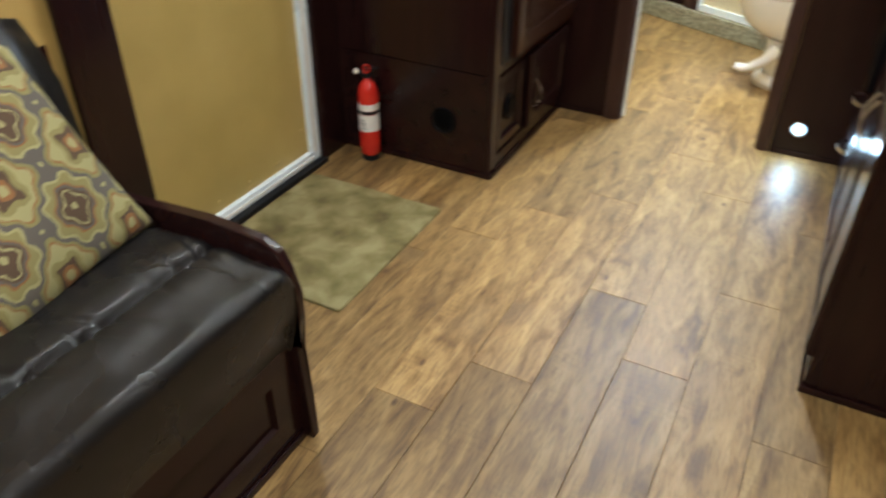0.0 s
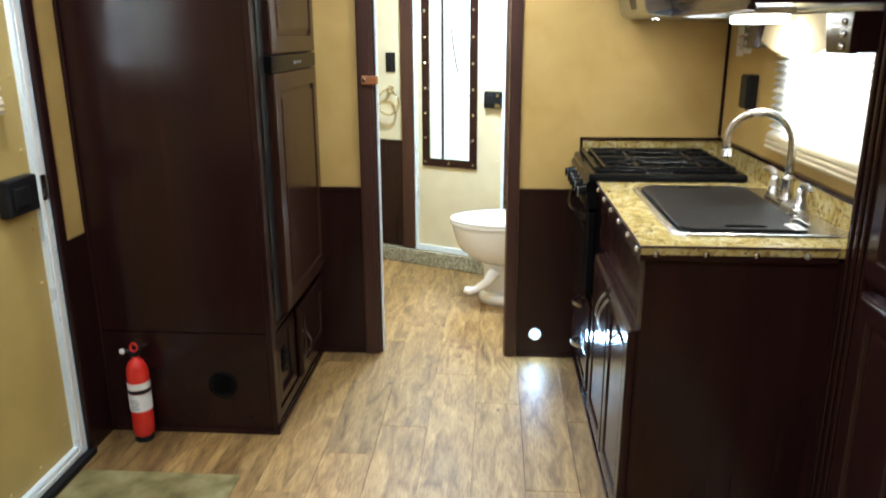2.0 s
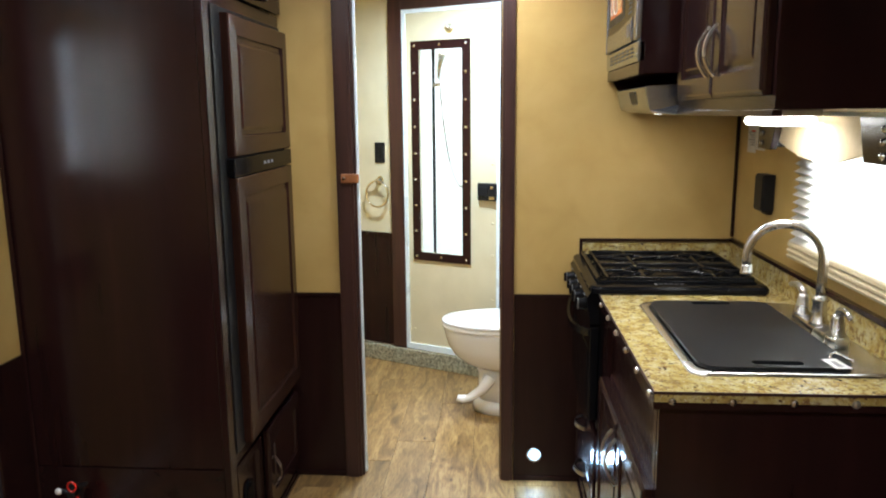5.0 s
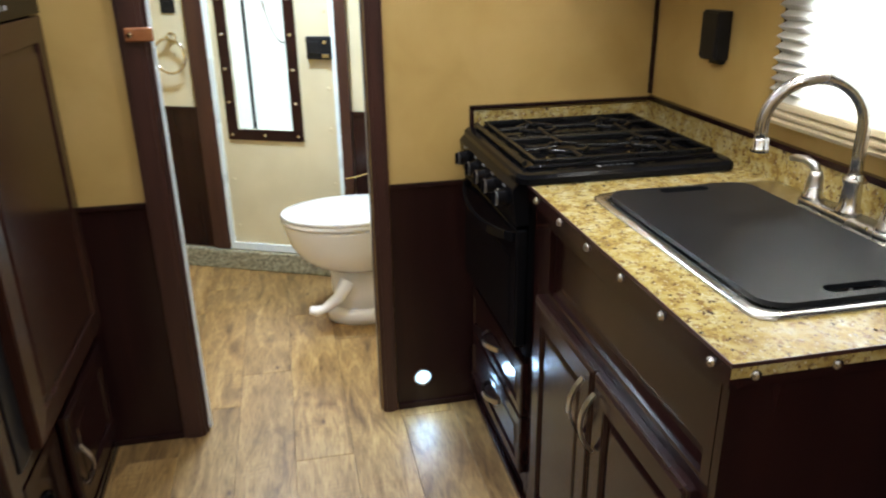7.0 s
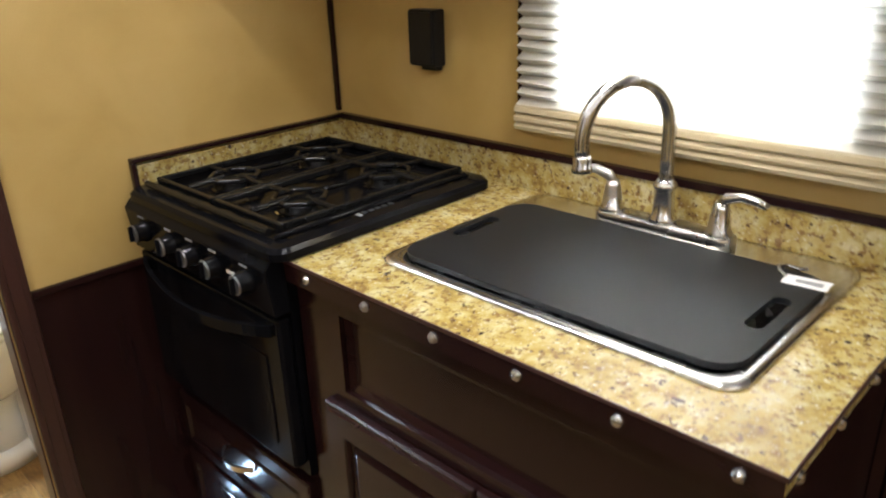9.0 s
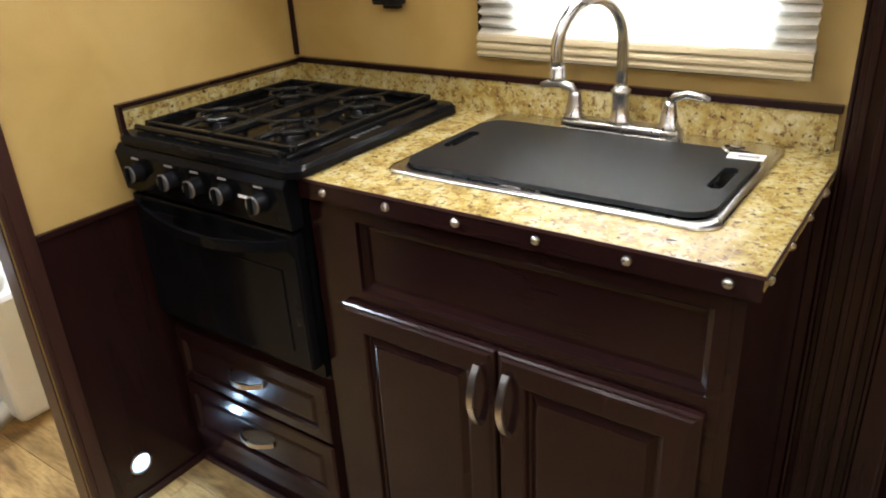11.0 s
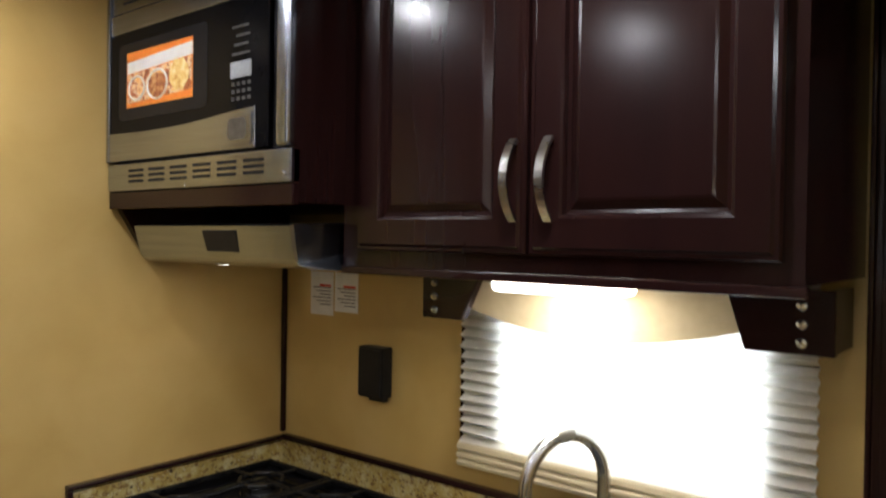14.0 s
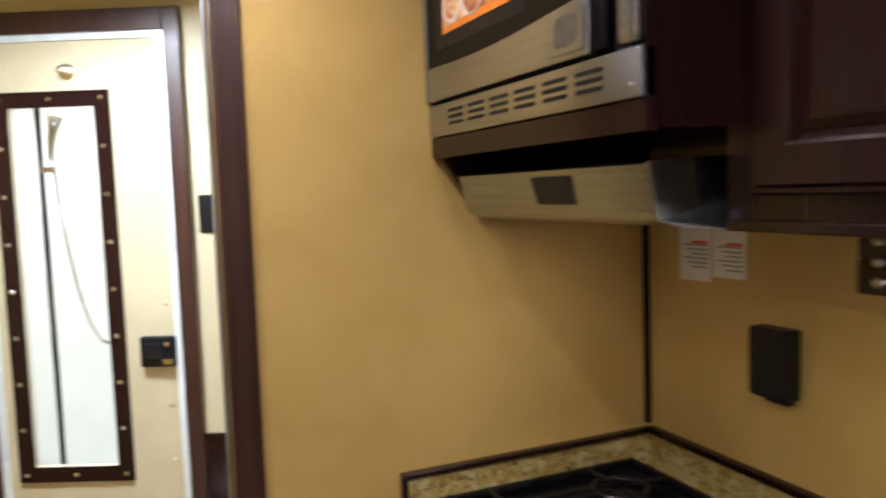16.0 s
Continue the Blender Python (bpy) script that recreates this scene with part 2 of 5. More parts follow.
def plank_wood():
    m, n, l, b = nodes_of("rustic_plank")
    tc, oi = n.new("ShaderNodeTexCoord"), n.new("ShaderNodeObjectInfo")
    off = n.new("ShaderNodeVectorMath")
    off.operation = "SCALE"
    off.inputs[0].default_value = (7.3, 13.1, 3.7)
    l.new(oi.outputs["Random"], off.inputs["Scale"])
    add = n.new("ShaderNodeVectorMath")
    l.new(tc.outputs["Object"], add.inputs[0])
    l.new(off.outputs[0], add.inputs[1])
    mp = n.new("ShaderNodeMapping")
    mp.inputs["Scale"].default_value = (19, 4.0, 1)
    l.new(add.outputs[0], mp.inputs[0])
    a = n.new("ShaderNodeTexNoise")
    a.inputs["Scale"].default_value, a.inputs["Detail"].default_value, a.inputs["Distortion"].default_value = 1, 10, 1.2
    l.new(mp.outputs[0], a.inputs["Vector"])
    r = ramp(n, [(0.24, (0.074, 0.037, 0.011)), (0.39, (0.180, 0.101, 0.032)), (0.53, (0.268, 0.162, 0.055)), (0.76, (0.385, 0.252, 0.100))])
    l.new(a.outputs[0], r.inputs[0])
    # fine saw marks and grain
    mp2 = n.new("ShaderNodeMapping")
    mp2.inputs["Scale"].default_value = (150, 22, 1)
    l.new(add.outputs[0], mp2.inputs[0])
    g = n.new("ShaderNodeTexNoise")
    g.inputs["Scale"].default_value, g.inputs["Detail"].default_value = 1, 5
    l.new(mp2.outputs[0], g.inputs["Vector"])
    gr = ramp(n, [(0.30, (0.46, 0.42, 0.38)), (0.56, (1.12, 1.12, 1.12))])
    l.new(g.outputs[0], gr.inputs[0])
    mul = n.new("ShaderNodeMix")
    mul.data_type, mul.blend_type = "RGBA", "MULTIPLY"
    mul.inputs[0].default_value = 0.6
    l.new(r.outputs[0], mul.inputs[6])
    l.new(gr.outputs[0], mul.inputs[7])
    # knots
    v = n.new("ShaderNodeTexVoronoi")
    v.inputs["Scale"].default_value = 1
    mp3 = n.new("ShaderNodeMapping")
    mp3.inputs["Scale"].default_value = (9, 4.5, 0.01)
    l.new(add.outputs[0], mp3.inputs[0])
    l.new(mp3.outputs[0], v.inputs["Vector"])
    kr = n.new("ShaderNodeMapRange")
    kr.inputs["From Min"].default_value, kr.inputs["From Max"].default_value = 0.085, 0.02
    l.new(v.outputs["Distance"], kr.inputs[0])
    dk = n.new("ShaderNodeMix")
    dk.data_type = "RGBA"
    l.new(kr.outputs[0], dk.inputs[0])
    l.new(mul.outputs[2], dk.inputs[6])
    dk.inputs[7].default_value = (0.06, 0.026, 0.011, 1)
    # greyish weathered areas
    w = n.new("ShaderNodeTexNoise")
    w.inputs["Scale"].default_value, w.inputs["Detail"].default_value = 5.5, 6
    l.new(add.outputs[0], w.inputs["Vector"])
    wr = n.new("ShaderNodeMapRange")
    wr.inputs["From Min"].default_value, wr.inputs["From Max"].default_value, wr.inputs["To Max"].default_value = 0.52, 0.74, 0.30
    l.new(w.outputs[0], wr.inputs[0])
    gy = n.new("ShaderNodeMix")
    gy.data_type = "RGBA"
    l.new(wr.outputs[0], gy.inputs[0])
    l.new(dk.outputs[2], gy.inputs[6])
    gy.inputs[7].default_value = (0.150, 0.098, 0.052, 1)
    hs = n.new("ShaderNodeHueSaturation")
    vr = n.new("ShaderNodeMapRange")
    vr.inputs["To Min"].default_value, vr.inputs["To Max"].default_value = 0.72, 1.26
    l.new(oi.outputs["Random"], vr.inputs[0])
    l.new(vr.outputs[0], hs.inputs["Value"])
    # rough-sawn marks: fine wavering bands across the board, in patches
    sw = n.new("ShaderNodeTexWave")
    sw.bands_direction = "Y"
    sw.inputs["Scale"].default_value, sw.inputs["Distortion"].default_value = 15, 9.0
    sw.inputs["Detail"].default_value, sw.inputs["Detail Scale"].default_value = 4, 0.6
    l.new(add.outputs[0], sw.inputs["Vector"])
    pm = n.new("ShaderNodeTexNoise")
    pm.inputs["Scale"].default_value = 7
    l.new(add.outputs[0], pm.inputs["Vector"])
    pr = n.new("ShaderNodeMapRange")
    pr.inputs["From Min"].default_value, pr.inputs["From Max"].default_value, pr.inputs["To Max"].default_value = 0.50, 0.70, 0.35
    l.new(pm.outputs[0], pr.inputs[0])
    sr = ramp(n, [(0.10, (0.74, 0.70, 0.64)), (0.5, (1.05, 1.05, 1.04))])
    l.new(sw.outputs[0], sr.inputs[0])
    sm = n.new("ShaderNodeMix")
    sm.data_type, sm.blend_type = "RGBA", "MULTIPLY"
    l.new(pr.outputs[0], sm.inputs[0])
    l.new(gy.outputs[2], sm.inputs[6])
    l.new(sr.outputs[0], sm.inputs[7])
    l.new(sm.outputs[2], hs.inputs["Color"])
    l.new(hs.outputs[0], b.inputs["Base Color"])
    bp = n.new("ShaderNodeBump")
    bp.inputs["Strength"].default_value, bp.inputs["Distance"].default_value = 0.2, 0.001
    l.new(g.outputs[0], bp.inputs["Height"])
    l.new(bp.outputs[0], b.inputs["Normal"])
    b.inputs["Roughness"].default_value = 0.46
    return m


M_plank = plank_wood()


def pillow_cloth():
    m, n, l, b = nodes_of("medallion_cloth")
    tc, sp = n.new("ShaderNodeTexCoord"), n.new("ShaderNodeSeparateXYZ")
    wob = n.new("ShaderNodeTexNoise")
    wob.inputs["Scale"].default_value = 55
    l.new(tc.outputs["Object"], wob.inputs["Vector"])
    mixv = n.new("ShaderNodeVectorMath")
    mixv.operation = "MULTIPLY_ADD"
    mixv.inputs[1].default_value = (0.010, 0.010, 0.010)
    l.new(wob.outputs["Color"], mixv.inputs[0])
    l.new(tc.outputs["Object"], mixv.inputs[2])
    l.new(mixv.outputs[0], sp.inputs[0])

    def cosine(sock, period):
        k, c = n.new("ShaderNodeMath"), n.new("ShaderNodeMath")
        k.operation, c.operation = "MULTIPLY", "COSINE"
        k.inputs[1].default_value = 2 * math.pi / period
        l.new(sock, k.inputs[0])
        l.new(k.outputs[0], c.inputs[0])
        return c.outputs[0]

    s = n.new("ShaderNodeMath")
    l.new(cosine(sp.outputs[0], 0.19), s.inputs[0])
    l.new(cosine(sp.outputs[1], 0.17), s.inputs[1])
    star, star2 = n.new("ShaderNodeMath"), n.new("ShaderNodeMath")
    star.operation, star2.operation = "MULTIPLY", "MULTIPLY_ADD"
    l.new(cosine(sp.outputs[0], 0.062), star.inputs[0])
    l.new(cosine(sp.outputs[1], 0.056), star.inputs[1])
    l.new(star.outputs[0], star2.inputs[0])
    star2.inputs[1].default_value = 0.30
    l.new(s.outputs[0], star2.inputs[2])
    mr = n.new("ShaderNodeMapRange")
    mr.inputs["From Min"].default_value, mr.inputs["From Max"].default_value = -2.3, 2.3
    l.new(star2.outputs[0], mr.inputs[0])
    olive, grey, rust, brown, cream = (0.23, 0.20, 0.072), (0.105, 0.092, 0.075), (0.24, 0.110, 0.035), (0.085, 0.050, 0.026), (0.33, 0.30, 0.135)
    r = ramp(n, [(0, cream), (0.05, brown), (0.12, cream), (0.15, brown), (0.21, grey), (0.27, rust), (0.31, olive), (0.40, cream), (0.44, grey),
                 (0.53, olive), (0.60, rust), (0.64, cream), (0.74, olive), (0.82, brown), (0.88, rust), (0.95, cream)], "CONSTANT")
    l.new(mr.outputs[0], r.inputs[0])
    l.new(r.outputs[0], b.inputs["Base Color"])
    b.inputs["Roughness"].default_value = 0.85
    f = n.new("ShaderNodeTexNoise")
    f.inputs["Scale"].default_value = 450
    l.new(tc.outputs["Object"], f.inputs["Vector"])
    bp = n.new("ShaderNodeBump")
    bp.inputs["Strength"].default_value, bp.inputs["Distance"].default_value = 0.6, 0.002
    l.new(f.outputs[0], bp.inputs["Height"])
    l.new(bp.outputs[0], b.inputs["Normal"])
    return m


M_pillow = pillow_cloth()


def shade_cloth():
    m, n, l, b = nodes_of("pleated_shade_cloth")
    tr, df, mx = n.new("ShaderNodeBsdfTranslucent"), n.new("ShaderNodeBsdfDiffuse"), n.new("ShaderNodeMixShader")
    ns, tc = n.new("ShaderNodeTexNoise"), n.new("ShaderNodeTexCoord")
    ns.inputs["Scale"].default_value = 60
    l.new(tc.outputs["Object"], ns.inputs["Vector"])
    r = ramp(n, [(0.3, (0.74, 0.71, 0.63)), (0.7, (0.80, 0.77, 0.70))])
    l.new(ns.outputs[0], r.inputs[0])
    l.new(r.outputs[0], tr.inputs[0])
    l.new(r.outputs[0], df.inputs[0])
    mx.inputs[0].default_value = 0.4
    l.new(df.outputs[0], mx.inputs[1])
    l.new(tr.outputs[0], mx.inputs[2])
    l.new(mx.outputs[0], n["Material Output"].inputs[0])
    return m


M_shade = shade_cloth()


def glowing(name, color, strength):
    m, n, l, b = nodes_of(name)
    b.inputs["Base Color"].default_value = (0.8, 0.8, 0.8, 1)
    b.inputs["Emission Color"].default_value = (*color, 1)
    b.inputs["Emission Strength"].default_value = strength
    return m


M_led = glowing("lit_warm_diffuser", (1, 0.92, 0.78), 9)
M_puck = glowing("lit_cool_led", (0.45, 0.72, 1.0), 3.0)
M_day = glowing("daylight_backdrop", (0.88, 0.95, 1.0), 4.5)


def glass():
    m, n, l, b = nodes_of("clear_glass")
    b.inputs["Transmission Weight"].default_value = 1
    b.inputs["Roughness"].default_value = 0.01
    b.inputs["IOR"].default_value = 1.2
    return m


M_glass = glass()

# ---- mesh helpers ----
ORG = {}


def thing(name, label, category, at, group="", kind=""):
    ob = new(name)
    ob.empty_display_size = 0.05
    ob.location = at
    ORG[ob] = Vector(at)
    return tagged(ob, label, category, group, kind)


def part(name, bm, material, parent, label="", smooth=False):
    org = ORG.get(parent, Vector((0, 0, 0)))
    bmesh.ops.recalc_face_normals(bm, faces=bm.faces[:])
    bm.transform(Matrix.Translation(-org))
    me = bpy.data.meshes.new(name)
    bm.to_mesh(me)
    bm.free()
    me.materials.append(material)
    if smooth:
        for p in me.polygons:
            p.use_smooth = True
    ob = new(name, me)
    ob.parent = parent
    ORG[ob] = org
    if label:
        tagged(ob, label)
    return ob


def structure(name, bm, material, label, category):
    ob = part(name, bm, material, None)
    return tagged(ob, label, category, "", "structure")


def solo(name, bm, material, label, category, at=None, smooth=False, group=""):
    """A thing of a single mesh with its origin at its base."""
    vs = [v.co for v in bm.verts]
    lo = Vector([min(v[i] for v in vs) for i in range(3)])
    hi = Vector([max(v[i] for v in vs) for i in range(3)])
    org = Vector(at) if at else Vector(((lo.x + hi.x) / 2, (lo.y + hi.y) / 2, lo.z))
    bm.transform(Matrix.Translation(-org))
    ob = part(name, bm, material, None, "", smooth)
    ob.location = org
    ORG[ob] = org
    return tagged(ob, label, category, group)


def box(x0, x1, y0, y1, z0, z1, bevel=0.0, bm=None, seg=2):
    own = bm is None
    b = bmesh.new()
    bmesh.ops.create_cube(b, size=1)
    b.transform(Matrix.Translation(((x0 + x1) / 2, (y0 + y1) / 2, (z0 + z1) / 2)) @ Matrix.Diagonal((abs(x1 - x0), abs(y1 - y0), abs(z1 - z0), 1)))
    if bevel:
        bmesh.ops.bevel(b, geom=b.edges[:], offset=bevel, segments=seg, affect="EDGES", profile=0.5)
    return b if own else join(bm, b)


def join(bm, other):
    vm = [bm.verts.new(v.co) for v in other.verts]
    other.verts.index_update()
    for f in other.faces:
        bm.faces.new([vm[v.index] for v in f.verts])
    other.free()
    return bm


def boxes(*specs, bevel=0.0):
    bm = bmesh.new()
    for s in specs:
        box(*s, bevel=bevel, bm=bm)
    return bm


def prism(pts, axis, a, b, bevel=0.0):
    """A polygon of (u, v) drawn out along an axis from a to b. axis x: (y, z); y: (x, z); z: (x, y)."""
    def at(u, v, w):
        return {"x": (w, u, v), "y": (u, w, v), "z": (u, v, w)}[axis]
    bm = bmesh.new()
    lo, hi = [bm.verts.new(at(u, v, a)) for u, v in pts], [bm.verts.new(at(u, v, b)) for u, v in pts]
    bm.faces.new(lo)
    bm.faces.new(hi[::-1])
    k = len(pts)
    for i in range(k):
        bm.faces.new((lo[i], lo[(i + 1) % k], hi[(i + 1) % k], hi[i]))
    if bevel:
        bmesh.ops.bevel(bm, geom=bm.edges[:], offset=bevel, segments=2, affect="EDGES", profile=0.5)
    return bm


def rings(loops, close=True):
    """Skin over loops of equal length; ends capped."""
    bm = bmesh.new()
    vs = [[bm.verts.new(p) for p in lp] for lp in loops]
    k = len(loops[0])
    for a, b in zip(vs, vs[1:]):
        for i in range(k):
            bm.faces.new((a[i], a[(i + 1) % k], b[(i + 1) % k], b[i]))
    if close:
        bm.faces.new(vs[0][::-1])
        bm.faces.new(vs[-1])
    return bm


def lathe(profile, at, axis="z", k=24):
    """(radius, height) pairs turned round an axis through at."""
    loops = []
    for r, h in profile:
        lp = []
        for i in range(k):
            a = 2 * math.pi * i / k
            u, v = r * math.cos(a), r * math.sin(a)
            lp.append(Vector(at) + Vector({"z": (u, v, h), "x": (h, u, v), "y": (u, h, v)}[axis]))
        loops.append(lp)
    return rings(loops)


def tube(points, radius, k=12, radii=None):
    """A round bar along points."""
    pts = [Vector(p) for p in points]
    loops, side = [], None
    for i, p in enumerate(pts):
        d = (pts[min(i + 1, len(pts) - 1)] - pts[max(i - 1, 0)]).normalized()
        if side is None:
            side = d.orthogonal().normalized()
        side = (side - d * side.dot(d)).normalized()
        up = d.cross(side)
        r = radii[i] if radii else radius
        loops.append([p + r * (math.cos(2 * math.pi * j / k) * side + math.sin(2 * math.pi * j / k) * up) for j in range(k)])
    return rings(loops)


def strip(points, width, thick, across):
    """A flat bar along points; its width lies along the vector across."""
    pts, w = [Vector(p) for p in points], Vector(across).normalized()
    loops = []
    for i, p in enumerate(pts):
        d = (pts[min(i + 1, len(pts) - 1)] - pts[max(i - 1, 0)]).normalized()
        nrm = d.cross(w).normalized()
        loops.append([p + sx * w * width / 2 + sy * nrm * thick / 2 for sx, sy in ((-1, -1), (1, -1), (1, 1), (-1, 1))])
    return rings(loops)


def panel(face, at, u0, u1, v0, v1, steps):
    """A raised-and-fielded panel: steps are (inset, height) rings. face 'x-','x+','y-': the way it looks; at: its back plane."""
    def to(u, v, h):
        return {"x-": (at - h, u, v), "x+": (at + h, u, v), "y-": (u, at - h, v), "y+": (u, at + h, v), "z+": (u, v, at + h)}[face]
    loops = [[to(u0, v0, 0), to(u1, v0, 0), to(u1, v1, 0), to(u0, v1, 0)]]
    for i, h in steps:
        loops.append([to(u0 + i, v0 + i, h), to(u1 - i, v0 + i, h), to(u1 - i, v1 - i, h), to(u0 + i, v1 - i, h)])
    return rings(loops)


DOOR_STEPS = [(0.0, 0.012), (0.003, 0.016), (0.008, 0.016), (0.012, 0.020), (0.052, 0.020), (0.056, 0.018), (0.059, 0.010), (0.064, 0.009), (0.076, 0.015), (0.080, 0.016)]


def rounded(x0, x1, y0, y1, r, k=6):
    out = []
    for cx, cy, a0 in ((x1 - r, y1 - r, 0), (x0 + r, y1 - r, 90), (x0 + r, y0 + r, 180), (x1 - r, y0 + r, 270)):
        for i in range(k + 1):
            a = radians(a0 + 90 * i / k)
            out.append((cx + r * math.cos(a), cy + r * math.sin(a)))
    return out


def slab(x0, x1, y0, y1, z0, z1, r, edge=0.003):
    """A flat slab with rounded corners and eased upper edge."""
    loops = []
    for ins, z in ((0, z0), (0, z1 - edge), (edge * 0.3, z1 - edge * 0.3), (edge, z1)):
        loops.append([(x, y, z) for x, y in rounded(x0 + ins, x1 - ins, y0 + ins, y1 - ins, max(r - ins, 0.001))])
    return rings(loops)


def dome(at, r, axis, h=0.5):
    return lathe([(r, 0), (r, 0.15 * r * h), (0.85 * r, 0.6 * r * h * 1.2), (0.5 * r, r * h * 1.1), (0.05 * r, r * h * 1.3)], at, axis, 12)


def bow_handle(parent, face, at, y, z0, z1, label="brushed nickel bow handle"):
    """An arched flat handle standing out from a door front that looks along x."""
    s = -1 if face == "x-" else 1
    pts = []
    for i in range(13):
        t = i / 12
        pts.append((at + s * (0.004 + 0.026 * math.sin(math.pi * t) ** 0.8), y, z0 + (z1 - z0) * t))
    return part("handle", strip(pts, 0.013, 0.005, (0, 1, 0)), M_nickel, parent, label)


XL, XR, YN, YS = -1.38, 0.96, 3.22, -1.7

# ---- large structure ----
floor = structure("floor", boxes((XL - 0.1, XR + 0.5, YS - 0.1, 5.3, -0.08, -0.004)), M_black_joint, "rustic brown wood-plank vinyl floor", "floor")
structure("ceiling", boxes((XL - 0.1, XR + 0.5, YS - 0.1, 6.2, CEIL, CEIL + 0.06)), M_ceil, "cream ceiling panel", "ceiling")

# wall with the doorway to the bathroom
DX0, DX1, DZ = -0.485, 0.088, 1.930
wall_north = structure("wall_north", boxes((XL, DX0, YN, YN + 0.05, 0, CEIL), (DX1, XR, YN, YN + 0.05, 0, CEIL), (DX0, DX1, YN, YN + 0.05, DZ, CEIL)), M_wall, "mustard vinyl partition wall with a doorway", "wall")
# walls along the trailer's sides, with window and entry door openings
WY0, WY1, WZ0, WZ1 = 1.985, 2.505, 1.085, 1.43
structure("wall_east", boxes((XR, XR + 0.06, 1.80, WY0, 0, CEIL), (XR, XR + 0.06, WY1, 6.2, 0, CEIL), (XR, XR + 0.06, WY0, WY1, 0, WZ0), (XR, XR + 0.06, WY0, WY1, WZ1, CEIL)), M_wall, "mustard vinyl side wall with a window", "wall")
EY0, EY1, EZ = 1.435, 2.29, 1.90
structure("wall_west", boxes((XL - 0.06, XL, YS, EY0, 0, CEIL), (XL - 0.06, XL, EY1, 6.2, 0, CEIL), (XL - 0.06, XL, EY0, EY1, EZ, CEIL)), M_wall, "mustard vinyl side wall with the entry door", "wall")
structure("wall_south", boxes((XL, XR + 0.45, YS - 0.06, YS, 0, CEIL)), M_wall, "plain mustard end wall", "wall")
structure("wall_east_rear", boxes((XR + 0.40, XR + 0.46, YS, 1.80, 0, CEIL), (XR + 0.06, XR + 0.40, 1.80, 1.84, 0, CEIL)), M_wall, "plain mustard side wall", "wall")
# wainscot
for x0, x1 in ((XL, DX0 - 0.06), (DX1 + 0.052, XR)):
    structure("wainscot", boxes((x0, x1, YN - 0.008, YN - 0.001, 0.02, 0.762)), M_wood, "dark wood wainscot panel", "wainscot")
    structure("wainscot_cap", boxes((x0, x1, YN - 0.013, YN - 0.001, 0.763, 0.778), bevel=0.002), M_wood_h, "dark wood wainscot cap", "trim")
    structure("baseboard", boxes((x0, x1, YN - 0.016, YN - 0.009, 0, 0.022), bevel=0.002), M_wood_h, "dark baseboard strip", "baseboard")
structure("wainscot_west", boxes((XL + 0.001, XL + 0.008, EY1 + 0.03, 2.46, 0, 0.762), (XL + 0.001, XL + 0.008, YS, EY0 - 0.14, 0, 0.762)), M_wood, "dark wood wainscot panel", "wainscot")
structure("filler_strip", boxes((0.869, XR - 0.001, 1.833, 1.8505, 0.0, 0.878)), M_wood, "dark wood filler strip", "trim")
# ceiling trims and corner strip
structure("ceiling_trim", boxes((XL, XR, YN - 0.012, YN - 0.001, 2.095, CEIL - 0.002), bevel=0.003), M_trim, "dark brown ceiling trim", "trim")
structure("corner_trim", boxes((XR - 0.012, XR - 0.001, YN - 0.014, YN - 0.001, 1.008, 2.09), bevel=0.002), M_wood, "dark corner strip", "trim")

# doorway casing and jamb
door_1 = thing("door_1", "dark wood doorway casing with a pocket door edge", "doorway", (-0.2, YN, 0), kind="structure")
for x0, x1 in ((DX0 - 0.06, DX0 + 0.006), (DX1 + 0.001, DX1 + 0.05)):
    bm = boxes((x0, x1, YN - 0.018, YN - 0.001, 0, 1.99), bevel=0.003)
    box(x0 + 0.012, x1 - 0.012, YN - 0.022, YN - 0.0181, 0, 1.978, bevel=0.001, bm=bm)
    part("casing_side", bm, M_trim, door_1)
bm = boxes((DX0 - 0.06, DX1 + 0.05, YN - 0.019, YN - 0.001, 1.925, 1.988), bevel=0.003)
box(DX0 - 0.045, DX1 + 0.035, YN - 0.024, YN - 0.0191, 1.940, 1.975, bevel=0.002, bm=bm)
part("casing_head", bm, M_trim, door_1)
part("jamb", boxes((DX0 + 0.001, DX0 + 0.014, YN, YN + 0.05, 0, DZ)), M_trim, door_1)
part("jamb", boxes((DX1 - 0.004, DX1 - 0.0005, YN, YN + 0.05, 0, DZ)), M_trim, door_1)
part("sliding_door_edge", boxes((DX0 + 0.0142, DX0 + 0.022, YN + 0.012, YN + 0.030, 0.01, DZ - 0.01), bevel=0.001), M_alu, door_1, "aluminium edge of the pocket door")
strap = thing("door_strap", "tan leather strap with a snap on the doorway casing", "strap", (-0.485, 3.19, 1.215))
part("band", box(-0.525, -0.455, 3.184, 3.196, 1.214, 1.250, 0.005), M_strap, strap)
part("snap", dome((-0.512, 3.185, 1.232), 0.008, "y", -0.6), M_chrome, strap)
for hx in (-0.488, 0.088):
    hook = thing("wall_bracket", "small pale plastic bracket above the doorway", "bracket", (hx, YN, 1.995), "brackets above the doorway")
    part("plate", box(hx - 0.025, hx + 0.025, YN - 0.012, YN - 0.001, 1.992, 2.090, 0.003), M_label, hook)
    part("lip", box(hx - 0.018, hx + 0.018, YN - 0.020, YN - 0.0121, 2.000, 2.020, 0.003), M_label, hook)

